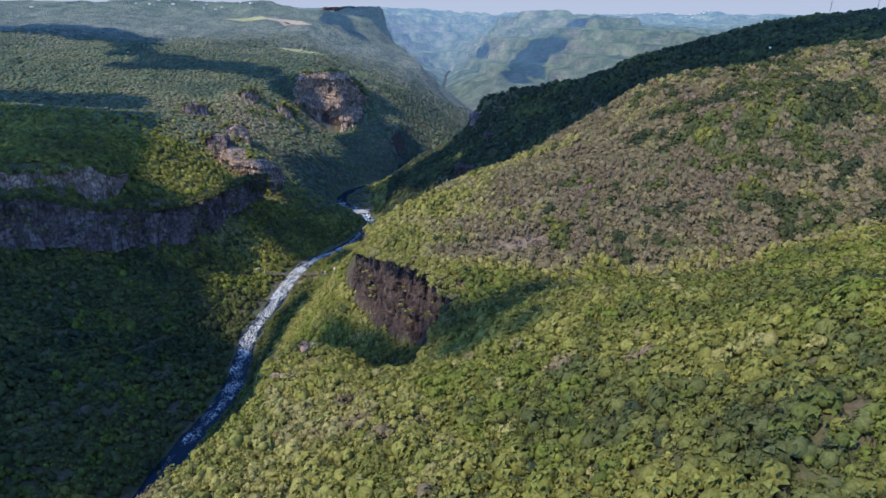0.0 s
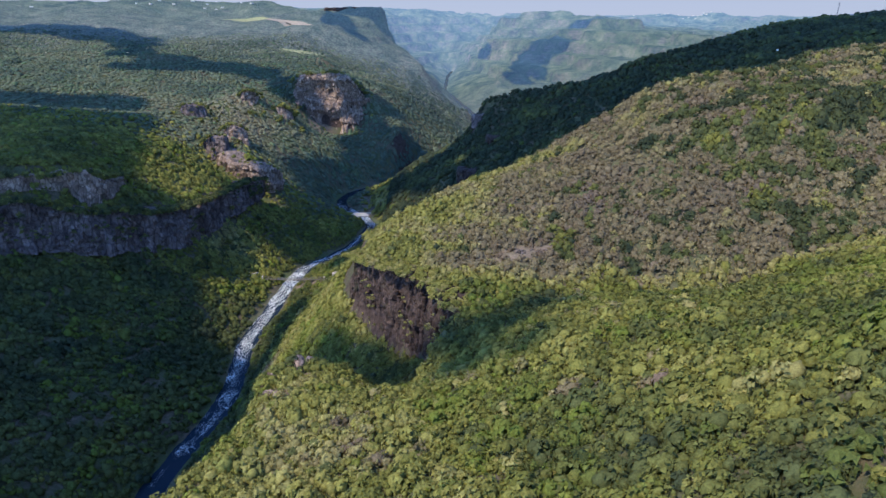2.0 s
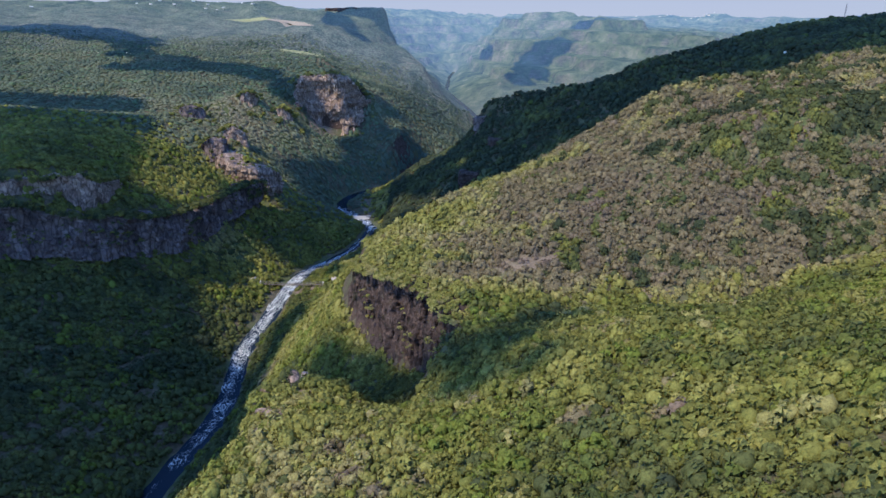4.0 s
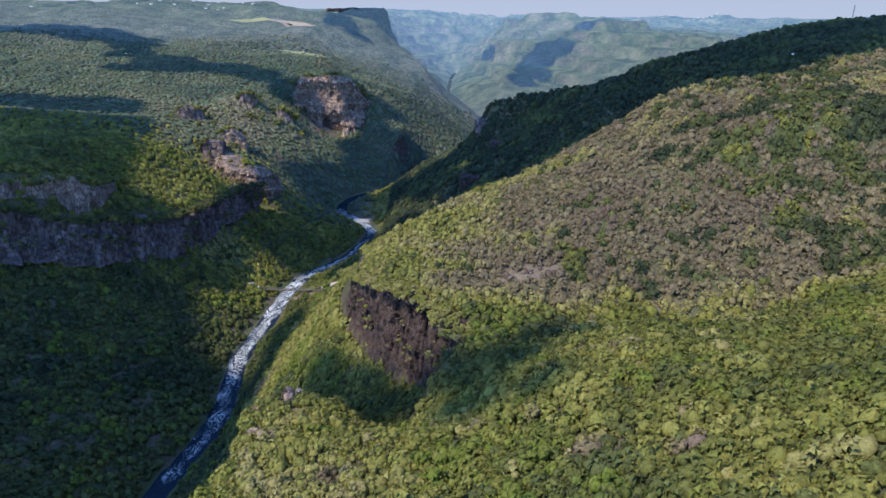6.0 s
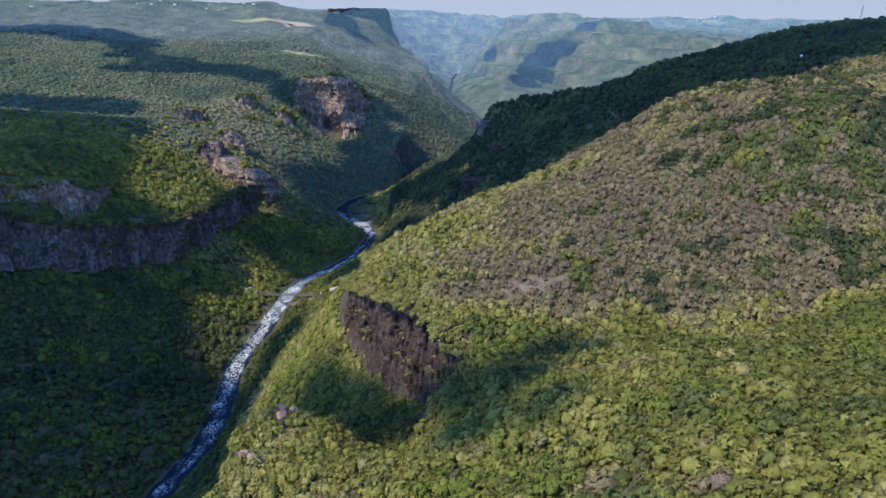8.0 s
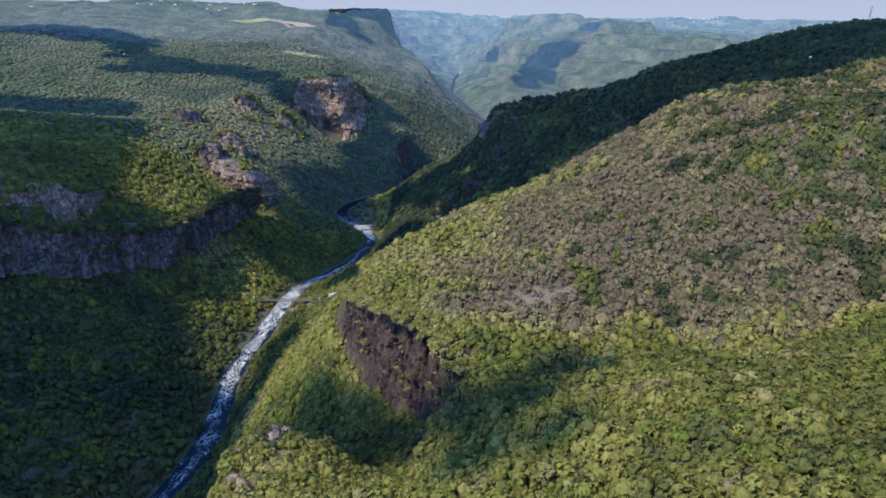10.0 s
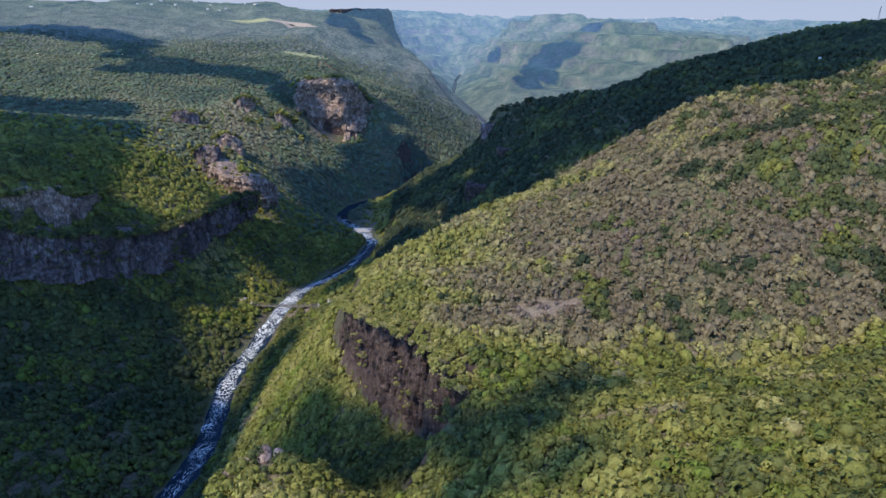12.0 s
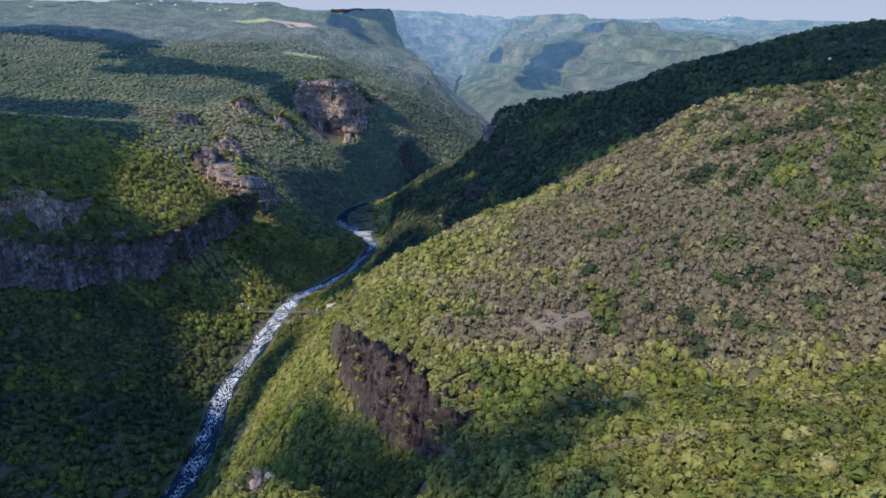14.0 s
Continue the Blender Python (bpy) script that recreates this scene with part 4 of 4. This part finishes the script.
rock_columns(130)
WEST_WALL = [(-570, 388, 104, 150), (-478, 506, 99, 147), (-385, 567, 95, 142), (-370, 578, 90, 133), (-339, 598, 79, 119), (-320, 614, 76, 118), (-300, 633, 70, 109), (-283, 669, 63, 104), (-275, 709, 62, 100), (-270, 745, 66, 98), (-261, 785, 70, 98), (-251, 826, 71, 96), (-243, 846, 70, 90)]
rock_face("cliff_west", WEST_WALL, GREY_ROCK, "grey-violet rock cliff band under the wooded shelf", 8.0, 1.3, 5.0, 0.06, 21, 24, 3, True, 6.0)
UPPER_WALL = [(-490, 516, 150, 168), (-430, 572, 146, 160), (-402, 597, 144, 157), (-388, 606, 142, 153), (-382, 614, 140, 153), (-365, 621, 130, 155), (-352, 622, 123, 156), (-346, 630, 122, 148), (-343, 650, 125, 143), (-341, 680, 126, 139)]
rock_face("cliff_upper", UPPER_WALL, TUFF, "pale tuff outcrops among trees above the lower cliff", 5.0, 1.1, 3.0, 0.05, 31, 18, 2, False, 5.0)
SPUR_WALL = [(-335, 934, 97, 113), (-307, 909, 86, 109), (-288, 897, 78, 104), (-265, 884, 66, 104), (-247, 884, 63, 102), (-238, 896, 63, 92), (-238, 916, 64, 78)]
GULLY_WALL = [(-362, 949, 108, 119), (-345, 942, 102, 131), (-325, 941, 100, 133), (-316, 950, 104, 126)]
KNOLL_WALL = [(-346, 994, 116, 130), (-324, 984, 114, 143), (-316, 990, 111, 139), (-306, 1006, 106, 125)]
SHELF_WALL = [(-438, 1063, 144, 155), (-417, 1054, 141, 163), (-403, 1064, 138, 160), (-392, 1080, 137, 151)]
SCAR_WALL = [(-366, 1145, 142, 162), (-347, 1139, 136, 174), (-333, 1145, 133, 173), (-320, 1152, 129, 158)]
NIB_WALL = [(-308, 1156, 124, 140), (-292, 1162, 121, 146), (-281, 1172, 115, 137), (-272, 1182, 110, 123)]
HIGH_WALL = [(-312, 1330, 148, 170), (-288, 1312, 130, 188), (-254, 1300, 98, 188), (-222, 1296, 74, 193), (-196, 1296, 74, 189), (-168, 1306, 92, 164), (-154, 1326, 108, 144)]
rock_face("cliff_spur", SPUR_WALL, TUFF, "pale pink rock wall above the wooded gully", 5.0, 1.4, 3.4, 0.12, 33, 20, 6, False, 4.0, 4.0)
rock_face("cliff_gully", GULLY_WALL, GREY_ROCK, "dark violet outcrop in a side gully", 5.0, 1.4, 3.4, 0.2, 34, 18, 9, False, 3.0)
rock_face("cliff_knoll", KNOLL_WALL, TUFF, "pale rocky knoll among green scrub", 5.0, 1.4, 3.4, 0.25, 35, 18, 9, False, 3.0)
rock_face("cliff_shelf", SHELF_WALL, GREY_ROCK, "low grey rock band on the canyon shelf", 5.0, 1.6, 2.6, 0.12, 36, 18, 9, False, 3.0)
rock_face("cliff_scar", SCAR_WALL, TUFF, "pale rock scar in sunlight", 5.0, 1.6, 3, 0.2, 37, 22, 9, False, 4.0, 4.0)
rock_face("cliff_nib", NIB_WALL, TUFF, "small pale rock nib", 4.0, 1.6, 2, 0.25, 38, 20, 9, False, 3.0)
rock_face("cliff_amphitheatre", HIGH_WALL, TUFF, "tall weathered cliff with pale and brown bands", 7.0, 2.0, 6, 0.13, 39, 40, 9, False, 8.0, 7.0)
rock_face("cliff_dark_corner", [(44, 1004, 138, 156), (54, 990, 138, 160), (68, 984, 144, 162)], GREY_ROCK, "pale rock at the corner of the shaded ridge", 4.0, 1.6, 2, 0.1, 40, 14, 12, False, 4.0)
rock_face("cliff_dark_ledge", [(56, 905, 122, 142), (72, 900, 124, 144), (88, 905, 130, 142)], BASALT, "dark rock ledge in the shaded woodland", 3.5, 1.6, 2, 0.1, 41, 14, 12, False, 4.0)
rock_face("cliff_dark_foot", [(14, 838, 92, 112), (34, 828, 92, 114), (48, 832, 98, 112)], BASALT, "dark rock above the river bend", 3.5, 1.6, 2, 0.15, 42, 14, 12, False, 4.0)
rock_face("cliff_far_head", [(-420, 2330, 262, 318), (-300, 2312, 244, 318), (-212, 2296, 226, 315), (-196, 2312, 220, 313)], BASALT, "high brown headland cliff far off", 14.0, 5, 9, 0.12, 45, 40, 10)


def cliff_bushes(name, line, count, size, seed, label, share=(0.6, 0.25, 0.15), tone=0.2, reach=0.0):
    """Bushes along a cliff's rim, foot and ledges, hanging over its edges."""
    rng = np.random.default_rng(seed)
    p = np.array(line, float)
    d = np.r_[0, np.cumsum(np.hypot(*np.diff(p[:, :2], axis=0).T))]
    vs, fs, ts, n = [], [], [], 0
    for _ in range(count):
        s = rng.uniform(0, d[-1])
        x, y, lo, hi = (np.interp(s, d, p[:, k]) for k in range(4))
        k = min(np.searchsorted(d, s), len(p) - 1)
        t = p[k, :2] - p[k - 1, :2]
        t /= np.hypot(*t) + 1e-9
        where = rng.choice(3, p=share)
        if where == 2 and fbm(np.array([s / 22]), np.array([seed * 1.0]), 2, seed)[0] < 0.05:
            continue
        off, z = ((rng.uniform(-6, 8 + reach), hi + 0.5), (rng.uniform(12, 28), lo - 1), (rng.uniform(6, 10) + 0.8 * reach, lo + (hi - lo) * rng.uniform(0.2, 0.8)))[where]
        x, y = x + t[1] * off, y - t[0] * off
        if where != 2:
            z = max(float(height(np.array([x]), np.array([y]))[0]), z - 2) if where == 0 else float(height(np.array([x]), np.array([y]))[0])
        v, f = SHAPES[3][int(rng.integers(0, 9))]
        r = size * math.exp(rng.normal(0, 0.3)) * (0.6 if where == 2 else 1)
        vs.append(v * r + [x, y, z])
        fs.append(f + n)
        ts.append(np.full(len(v), np.clip(rng.normal(tone, 0.08), 0, 1)))
        n += len(v)
    ob = mesh_object(name, np.concatenate(vs), np.concatenate(fs), LEAVES, False, tone={"tone": np.concatenate(ts)})
    return tagged(ob, label, "bushes", kind="stuff")


cliff_bushes("rim_bushes", WEST_WALL, 1300, 3.4, 90,
             "green trees along the rim, ledges and foot of the grey cliff", (0.42, 0.26, 0.32), 0.12)
cliff_bushes("ledge_bushes", NEAR_WALL, 900, 1.8, 91, "green bushes on the ledges of the brown cliff", (0.42, 0.38, 0.20), 0.34, 5.0)
cliff_bushes("upper_ledge_bushes", UPPER_WALL, 260, 3.0, 92, "dark green trees round the pale outcrops", (0.5, 0.5, 0.0))
for k, wall in enumerate((SPUR_WALL, GULLY_WALL, KNOLL_WALL, SHELF_WALL, SCAR_WALL, NIB_WALL, HIGH_WALL)):
    cliff_bushes("outcrop_bushes", wall, 26 + 8 * k, 2.6 + 0.25 * k, 93 + k, "green trees round a pale outcrop", (0.45, 0.3, 0.25))


# ---- fields and bare ground on the heights ----
def field(name, cx, cy, rx, ry, material, label, seed):
    a = np.linspace(0, 2 * math.pi, 49)[:-1]
    r = np.linspace(0, 1, 9)[1:]
    edge = 1 + 0.18 * fbm(np.cos(a) * 2 + seed, np.sin(a) * 2, 3, seed)
    X, Y = cx + rx * np.outer(r, np.cos(a) * edge), cy + ry * np.outer(r, np.sin(a) * edge)
    Z = height(X, Y) + 0.8
    v = np.stack([X, Y, Z], -1).reshape(-1, 3)
    f = [[i * 48 + j, i * 48 + (j + 1) % 48, (i + 1) * 48 + (j + 1) % 48, (i + 1) * 48 + j] for i in range(7) for j in range(48)]
    inner = np.arange(48)
    f += [[0, int(k), int(k + 1), int(k + 2)] for k in inner[1:-2:2]]
    return tagged(mesh_object(name, v, np.array(f), material, True), label, "field", kind="structure")


PASTURE = plain_material("dry_pasture", (0.21, 0.21, 0.10), 0.95, 1.0)
BARE = plain_material("bare_tan_soil", (0.24, 0.195, 0.145), 0.95, 1.0)
field("pasture_slope", -362, 1688, 60, 40, PASTURE, "pale green pasture on a wooded slope", 3)
field("pasture_rim", -620, 2128, 80, 20, PASTURE, "pale pasture near the plateau rim", 4)
field("bare_soil_rim", -490, 2118, 70, 16, BARE, "bare tan soil near the plateau rim", 5)


# ---- the footbridge ----
STEEL = plain_material("weathered_steel", (0.16, 0.14, 0.13), 0.6)
CONCRETE = plain_material("pale_concrete", (0.46, 0.42, 0.36), 0.9)
PLANK = plain_material("grey_planks", (0.11, 0.09, 0.075), 0.9)


def add_box(bm, c, size, turn=0.0, taper=1.0):
    """A box in a bmesh, slightly bevelled, narrower at the top by taper."""
    made = bmesh.ops.create_cube(bm, size=1, matrix=pose(c[0], c[1], c[2], 0, 0, turn) @ Matrix.Diagonal((*size, 1)))
    if taper != 1.0:
        for v in made["verts"]:
            if v.co.z > c[2]:
                v.co.x, v.co.y = c[0] + (v.co.x - c[0]) * taper, c[1] + (v.co.y - c[1]) * taper
    return made["verts"]


def part(name, bm, material, parent, label=""):
    me = bpy.data.meshes.new(name)
    bm.to_mesh(me)
    bm.free()
    me.materials.append(material)
    ob = new(name, me)
    ob.parent = parent
    return tagged(ob, label)


def footbridge(x0, x1, y, z):
    bridge = new("footbridge")
    bridge.location = ((x0 + x1) / 2, y, z)
    half = (x1 - x0) / 2
    sag = lambda u: -1.2 * (1 - (u / half) ** 2)
    bm = bmesh.new()
    n = 40
    for i in range(n):
        u = -half + (i + 0.5) * 2 * half / n
        add_box(bm, (u, 0, sag(u)), (2 * half / n * 0.96, 2.6, 0.25))
    tagged(part("deck", bm, PLANK, bridge, "sagging plank walkway"), kind="stuff")
    for side in (-1.3, 1.3):
        bm = bmesh.new()
        for i in range(24):
            u0, u1 = -half + i * half / 12, -half + (i + 1) * half / 12
            c0, c1 = 2.4 * (u0 / half) ** 2 + 0.6, 2.4 * (u1 / half) ** 2 + 0.6
            a = math.degrees(math.atan2(c1 - c0, u1 - u0))
            bmesh.ops.create_cube(bm, size=1, matrix=pose((u0 + u1) / 2, side, (c0 + c1) / 2, 0, -a, 0) @ Matrix.Diagonal((math.hypot(u1 - u0, c1 - c0) * 1.03, 0.22, 0.22, 1)))
        part("main_cable", bm, STEEL, bridge)
        for i in range(1, 20):
            u = -half + i * half / 10
            lo, hi = sag(u), 2.4 * (u / half) ** 2 + 0.6
            bm = bmesh.new()
            add_box(bm, (u, side, (lo + hi) / 2), (0.10, 0.10, hi - lo))
            part("hanger", bm, STEEL, bridge)
        for end in (-half, half):
            bm = bmesh.new()
            add_box(bm, (end, side * 1.25, 0.6), (1.4, 1.0, 5.6), taper=0.75)
            part("tower_leg", bm, CONCRETE, bridge, "pale concrete tower leg")
    for end in (-half, half):
        bm = bmesh.new()
        add_box(bm, (end, 0, 3.2), (1.0, 3.6, 0.5))
        part("tower_beam", bm, CONCRETE, bridge)
        bm = bmesh.new()
        add_box(bm, (end * 1.13, 0, -2.4), (10, 6.5, 5.5), taper=0.85)
        part("abutment", bm, CONCRETE, bridge, "pale concrete abutment")
    return tagged(bridge, "low suspension footbridge with pale concrete abutments over the river", "footbridge")


footbridge(-212, -140, 694, 8.4)


def weir(x0, x1, y, z):
    """A low concrete weir across the river with a raised wall at either end."""
    dam = new("weir")
    dam.matrix_world = pose((x0 + x1) / 2, y, z, 0, 0, 4)
    half = (x1 - x0) / 2
    bm = bmesh.new()
    for v in add_box(bm, (0, 0, -2.5), (2 * half, 7, 6), taper=0.45):
        v.co.y += 0.6 * (v.co.z + 2.5) / 3
    part("body", bm, CONCRETE, dam)
    bm = bmesh.new()
    add_box(bm, (0, 0.8, 0.75), (2 * half, 2.6, 0.5))
    part("crest", bm, CONCRETE, dam, "pale worn concrete crest")
    for end in (-half, half):
        bm = bmesh.new()
        add_box(bm, (end, 0, 0), (3.2, 9, 7), taper=0.8)
        part("side_wall", bm, CONCRETE, dam)
    return tagged(dam, "low pale concrete weir across the river bend", "weir")


weir(-160, -112, 967, 3.2)


# ---- houses, a mast ----
PLASTER = plain_material("white_plaster", (0.72, 0.70, 0.66), 0.9, 0.2)
TILE_ROOF = plain_material("faded_roof", (0.36, 0.30, 0.27), 0.9)
GLASS = plain_material("dark_window", (0.04, 0.045, 0.05), 0.2, 0.1)


def house(x, y, turn, size, label, roof=True):
    """A small flat or pitched house: wall, roof, a door and windows."""
    w, d, h = size
    home = new("house")
    home.matrix_world = pose(x, y, float(height(np.array([x]), np.array([y]))[0]) - 0.4, 0, 0, turn)
    bm = bmesh.new()
    add_box(bm, (0, 0, h / 2), (w, d, h))
    bmesh.ops.bevel(bm, geom=list(bm.edges), offset=0.06, segments=1, affect="EDGES")
    part("wall", bm, PLASTER, home)
    bm = bmesh.new()
    if roof:
        v = [bm.verts.new(c) for c in ((-w / 2 - 0.4, -d / 2 - 0.4, h), (w / 2 + 0.4, -d / 2 - 0.4, h), (w / 2 + 0.4, d / 2 + 0.4, h), (-w / 2 - 0.4, d / 2 + 0.4, h), (-w / 2, 0, h + d * 0.28), (w / 2, 0, h + d * 0.28))]
        for f in ((0, 1, 5, 4), (2, 3, 4, 5), (0, 4, 3), (1, 2, 5), (3, 2, 1, 0)):
            bm.faces.new([v[i] for i in f])
    else:
        add_box(bm, (0, 0, h + 0.15), (w + 0.4, d + 0.4, 0.3))
    part("roof", bm, TILE_ROOF, home)
    for k in (-1, 1):
        bm = bmesh.new()
        add_box(bm, (k * w * 0.28, -d / 2 - 0.02, h * 0.55), (1.3, 0.1, 1.2))
        part("window", bm, GLASS, home)
    bm = bmesh.new()
    add_box(bm, (0, -d / 2 - 0.02, 1.05), (1.0, 0.1, 2.1))
    part("door", bm, GLASS, home)
    return tagged(home, label, "house")


house(-124, 700, 8, (14, 8, 3.6), "pale stone hut beside the footbridge", False)
house(-226, 699, -5, (13, 7, 3.2), "pale flat-roofed hut at the bridge head", False)
house(404, 812, 20, (8, 5, 2.4), "small white house among dark trees", False)
rng = np.random.default_rng(9)
for i in range(16):
    hx, hy = 610 + rng.uniform(-10, 120), 1000 + rng.uniform(-60, 40)
    tagged(house(hx, hy, rng.uniform(-30, 30), (rng.uniform(5, 8), rng.uniform(4, 6), rng.uniform(2.8, 3.6)), "small white house on the wooded rim", bool(i % 3 == 0)), group="houses on the rim")


def mast(x, y, tall):
    m = new("radio_mast")
    z = float(height(np.array([x]), np.array([y]))[0])
    m.location = (x, y, z - 0.5)
    bm = bmesh.new()
    for k in range(3):
        a = k * 2.094
        add_box(bm, (0.7 * math.cos(a), 0.7 * math.sin(a), tall / 2), (0.22, 0.22, tall))
    part("lattice_legs", bm, STEEL, m)
    for k in range(10):
        bm = bmesh.new()
        add_box(bm, (0, 0, (k + 0.5) * tall / 10), (1.5, 1.4, 0.16))
        part("brace", bm, STEEL, m)
    return tagged(m, "thin steel lattice mast on the skyline", "mast")


mast(590, 1030, 24)
mast(655, 1020, 18)


def far_town(cx, cy, wide, deep, count, seed):
    """White specks of a town on the rim of the far canyon."""
    rng = np.random.default_rng(seed)
    bm = bmesh.new()
    for _ in range(count):
        x, y = cx + rng.normal() * wide, cy + rng.normal() * deep
        z = float(height(np.array([x]), np.array([y]))[0])
        add_box(bm, (x, y, z + 2), (rng.uniform(5, 12), rng.uniform(5, 10), rng.uniform(3, 6)), rng.uniform(-40, 40))
    me = bpy.data.meshes.new("far_town")
    bm.to_mesh(me)
    bm.free()
    me.materials.append(CONCRETE)
    return tagged(new("far_town", me), "white houses of a town on the distant rim", "town", kind="stuff")


far_town(1750, 4420, 180, 25, 60, 3)
far_town(-1050, 2420, 260, 40, 34, 4)


# ---- single trees ----
TRUNKS = [(0, 0, 1.0, 0.10), (0.14, 0.05, 0.6, 0.07), (-0.1, 0.14, 0.65, 0.06)]


def tree(seed, label):
    """A small canyon tree: a forked, tapered trunk under a crown of clumps and loose leaf tufts."""
    rng = np.random.default_rng(seed)
    t = new("tree")
    bm = bmesh.new()
    for dx, dy, tall, thick in TRUNKS:
        tip = Vector((dx * 3, dy * 3, 1.3 * tall))
        m = Matrix.Translation(tip / 2) @ tip.to_track_quat("Z", "Y").to_matrix().to_4x4()
        bmesh.ops.create_cone(bm, segments=6, radius1=thick * 1.6, radius2=thick * 0.5, depth=tip.length, matrix=m)
    part("trunk", bm, BARK, t)
    v, f = bush_shape(seed, 16, 150)
    v = v * [1.05, 1.05, 1.15] + [0, 0, 0.75]
    mesh_object("crown", v, f, LEAVES, False, t, {"tone": np.full(len(v), rng.uniform(0.12, 0.42))})
    return tagged(t, label, "tree", "trees on the near spur")


TREE_KINDS = [tree(501, "bright green small tree with a rounded crown in the scrub"), tree(502, "dark green small tree with a broad clumped crown"),
              tree(503, "olive green small tree with a lumpy crown"), tree(504, "yellow-green small tree with an uneven crown")]
rng = np.random.default_rng(77)
placed = 0
while placed < 220:
    x, y = rng.uniform(-90, 190), rng.uniform(125, 330)
    if abs(x) > 0.75 * y + 30 or steepness(np.array([x]), np.array([y]))[0] > 0.9 or dryness_and_light(np.array([x]), np.array([y]))[0] > 0.62:
        continue
    z = float(height(np.array([x]), np.array([y]))[0]) - 0.3
    m = pose(x, y, z, 0, 0, rng.uniform(0, 360)) @ Matrix.Diagonal((*([rng.uniform(1.5, 2.4)] * 3), 1))
    if placed < 4:
        TREE_KINDS[placed].matrix_basis = m
    else:
        kind = TREE_KINDS[int(rng.integers(0, 4))]
        copy = copy_thing(kind, Matrix.Identity(4))
        copy.matrix_basis = m
    placed += 1


# ---- boulders on the river bank ----
BOULDER_MESHES = []
for k in range(5):
    v, f = ICO2
    rg = np.random.default_rng(800 + k)
    cuts = rg.normal(size=(9, 3))
    cuts /= np.linalg.norm(cuts, axis=1)[:, None]
    r = np.min(np.where(v @ cuts.T > 0.05, 0.8 / np.maximum(v @ cuts.T, 0.05), 9), axis=1)
    p = v * np.minimum(r, 1.15)[:, None] * [1.1, 0.85, 0.7]
    BOULDER_MESHES.append((p, f))
rng = np.random.default_rng(31)
made = []
for i in range(70):
    y = rng.uniform(400, 560) if i < 50 else rng.uniform(640, 700)
    x = (-201 - abs(rng.normal()) * 4) if i < 60 else -170 + rng.uniform(0, 8)
    m = pose(x, y, rng.uniform(0.2, 1.6), rng.uniform(-20, 20), rng.uniform(-20, 20), rng.uniform(0, 360)) @ Matrix.Diagonal((*([rng.uniform(0.8, 2.8)] * 3), 1))
    if i < 5:
        ob = mesh_object("boulder", *BOULDER_MESHES[i], GREY_ROCK)
        tagged(ob, "grey weathered boulder at the river's edge", "boulder", "boulders along the river")
        ob.matrix_basis = m
        made.append(ob)
    else:
        copy_thing(made[i % 5], Matrix.Identity(4)).matrix_basis = m


# ---- pale rocks on the crest and rim of the near spur ----
rng = np.random.default_rng(62)
KNOLL_ROCKS = [(-73, 290, 3.4), (-79, 287, 2.2), (-66, 288, 2.6), (-83, 281, 1.8), (-58, 281, 1.6), (-72, 254, 2.6), (-68, 250, 1.8), (-80, 262, 1.7), (-77, 243, 1.6), (-86, 272, 1.5)]
first = None
for k, (x, y, size) in enumerate(KNOLL_ROCKS):
    z = float(height(np.array([x]), np.array([y]))[0])
    m = pose(x, y, z + 1.6, rng.uniform(-8, 8), rng.uniform(-8, 8), rng.uniform(0, 360)) @ Matrix.Diagonal((1.5 * size, 1.1 * size, 0.5 * size + 1.2, 1))
    if first is None:
        first = mesh_object("rock_slab", *BOULDER_MESHES[2], TUFF)
        tagged(first, "pale flat rock slab among grass on the near spur", "boulder", "pale rocks on the near spur")
        first.matrix_basis = m
    else:
        copy_thing(first, Matrix.Identity(4)).matrix_basis = m
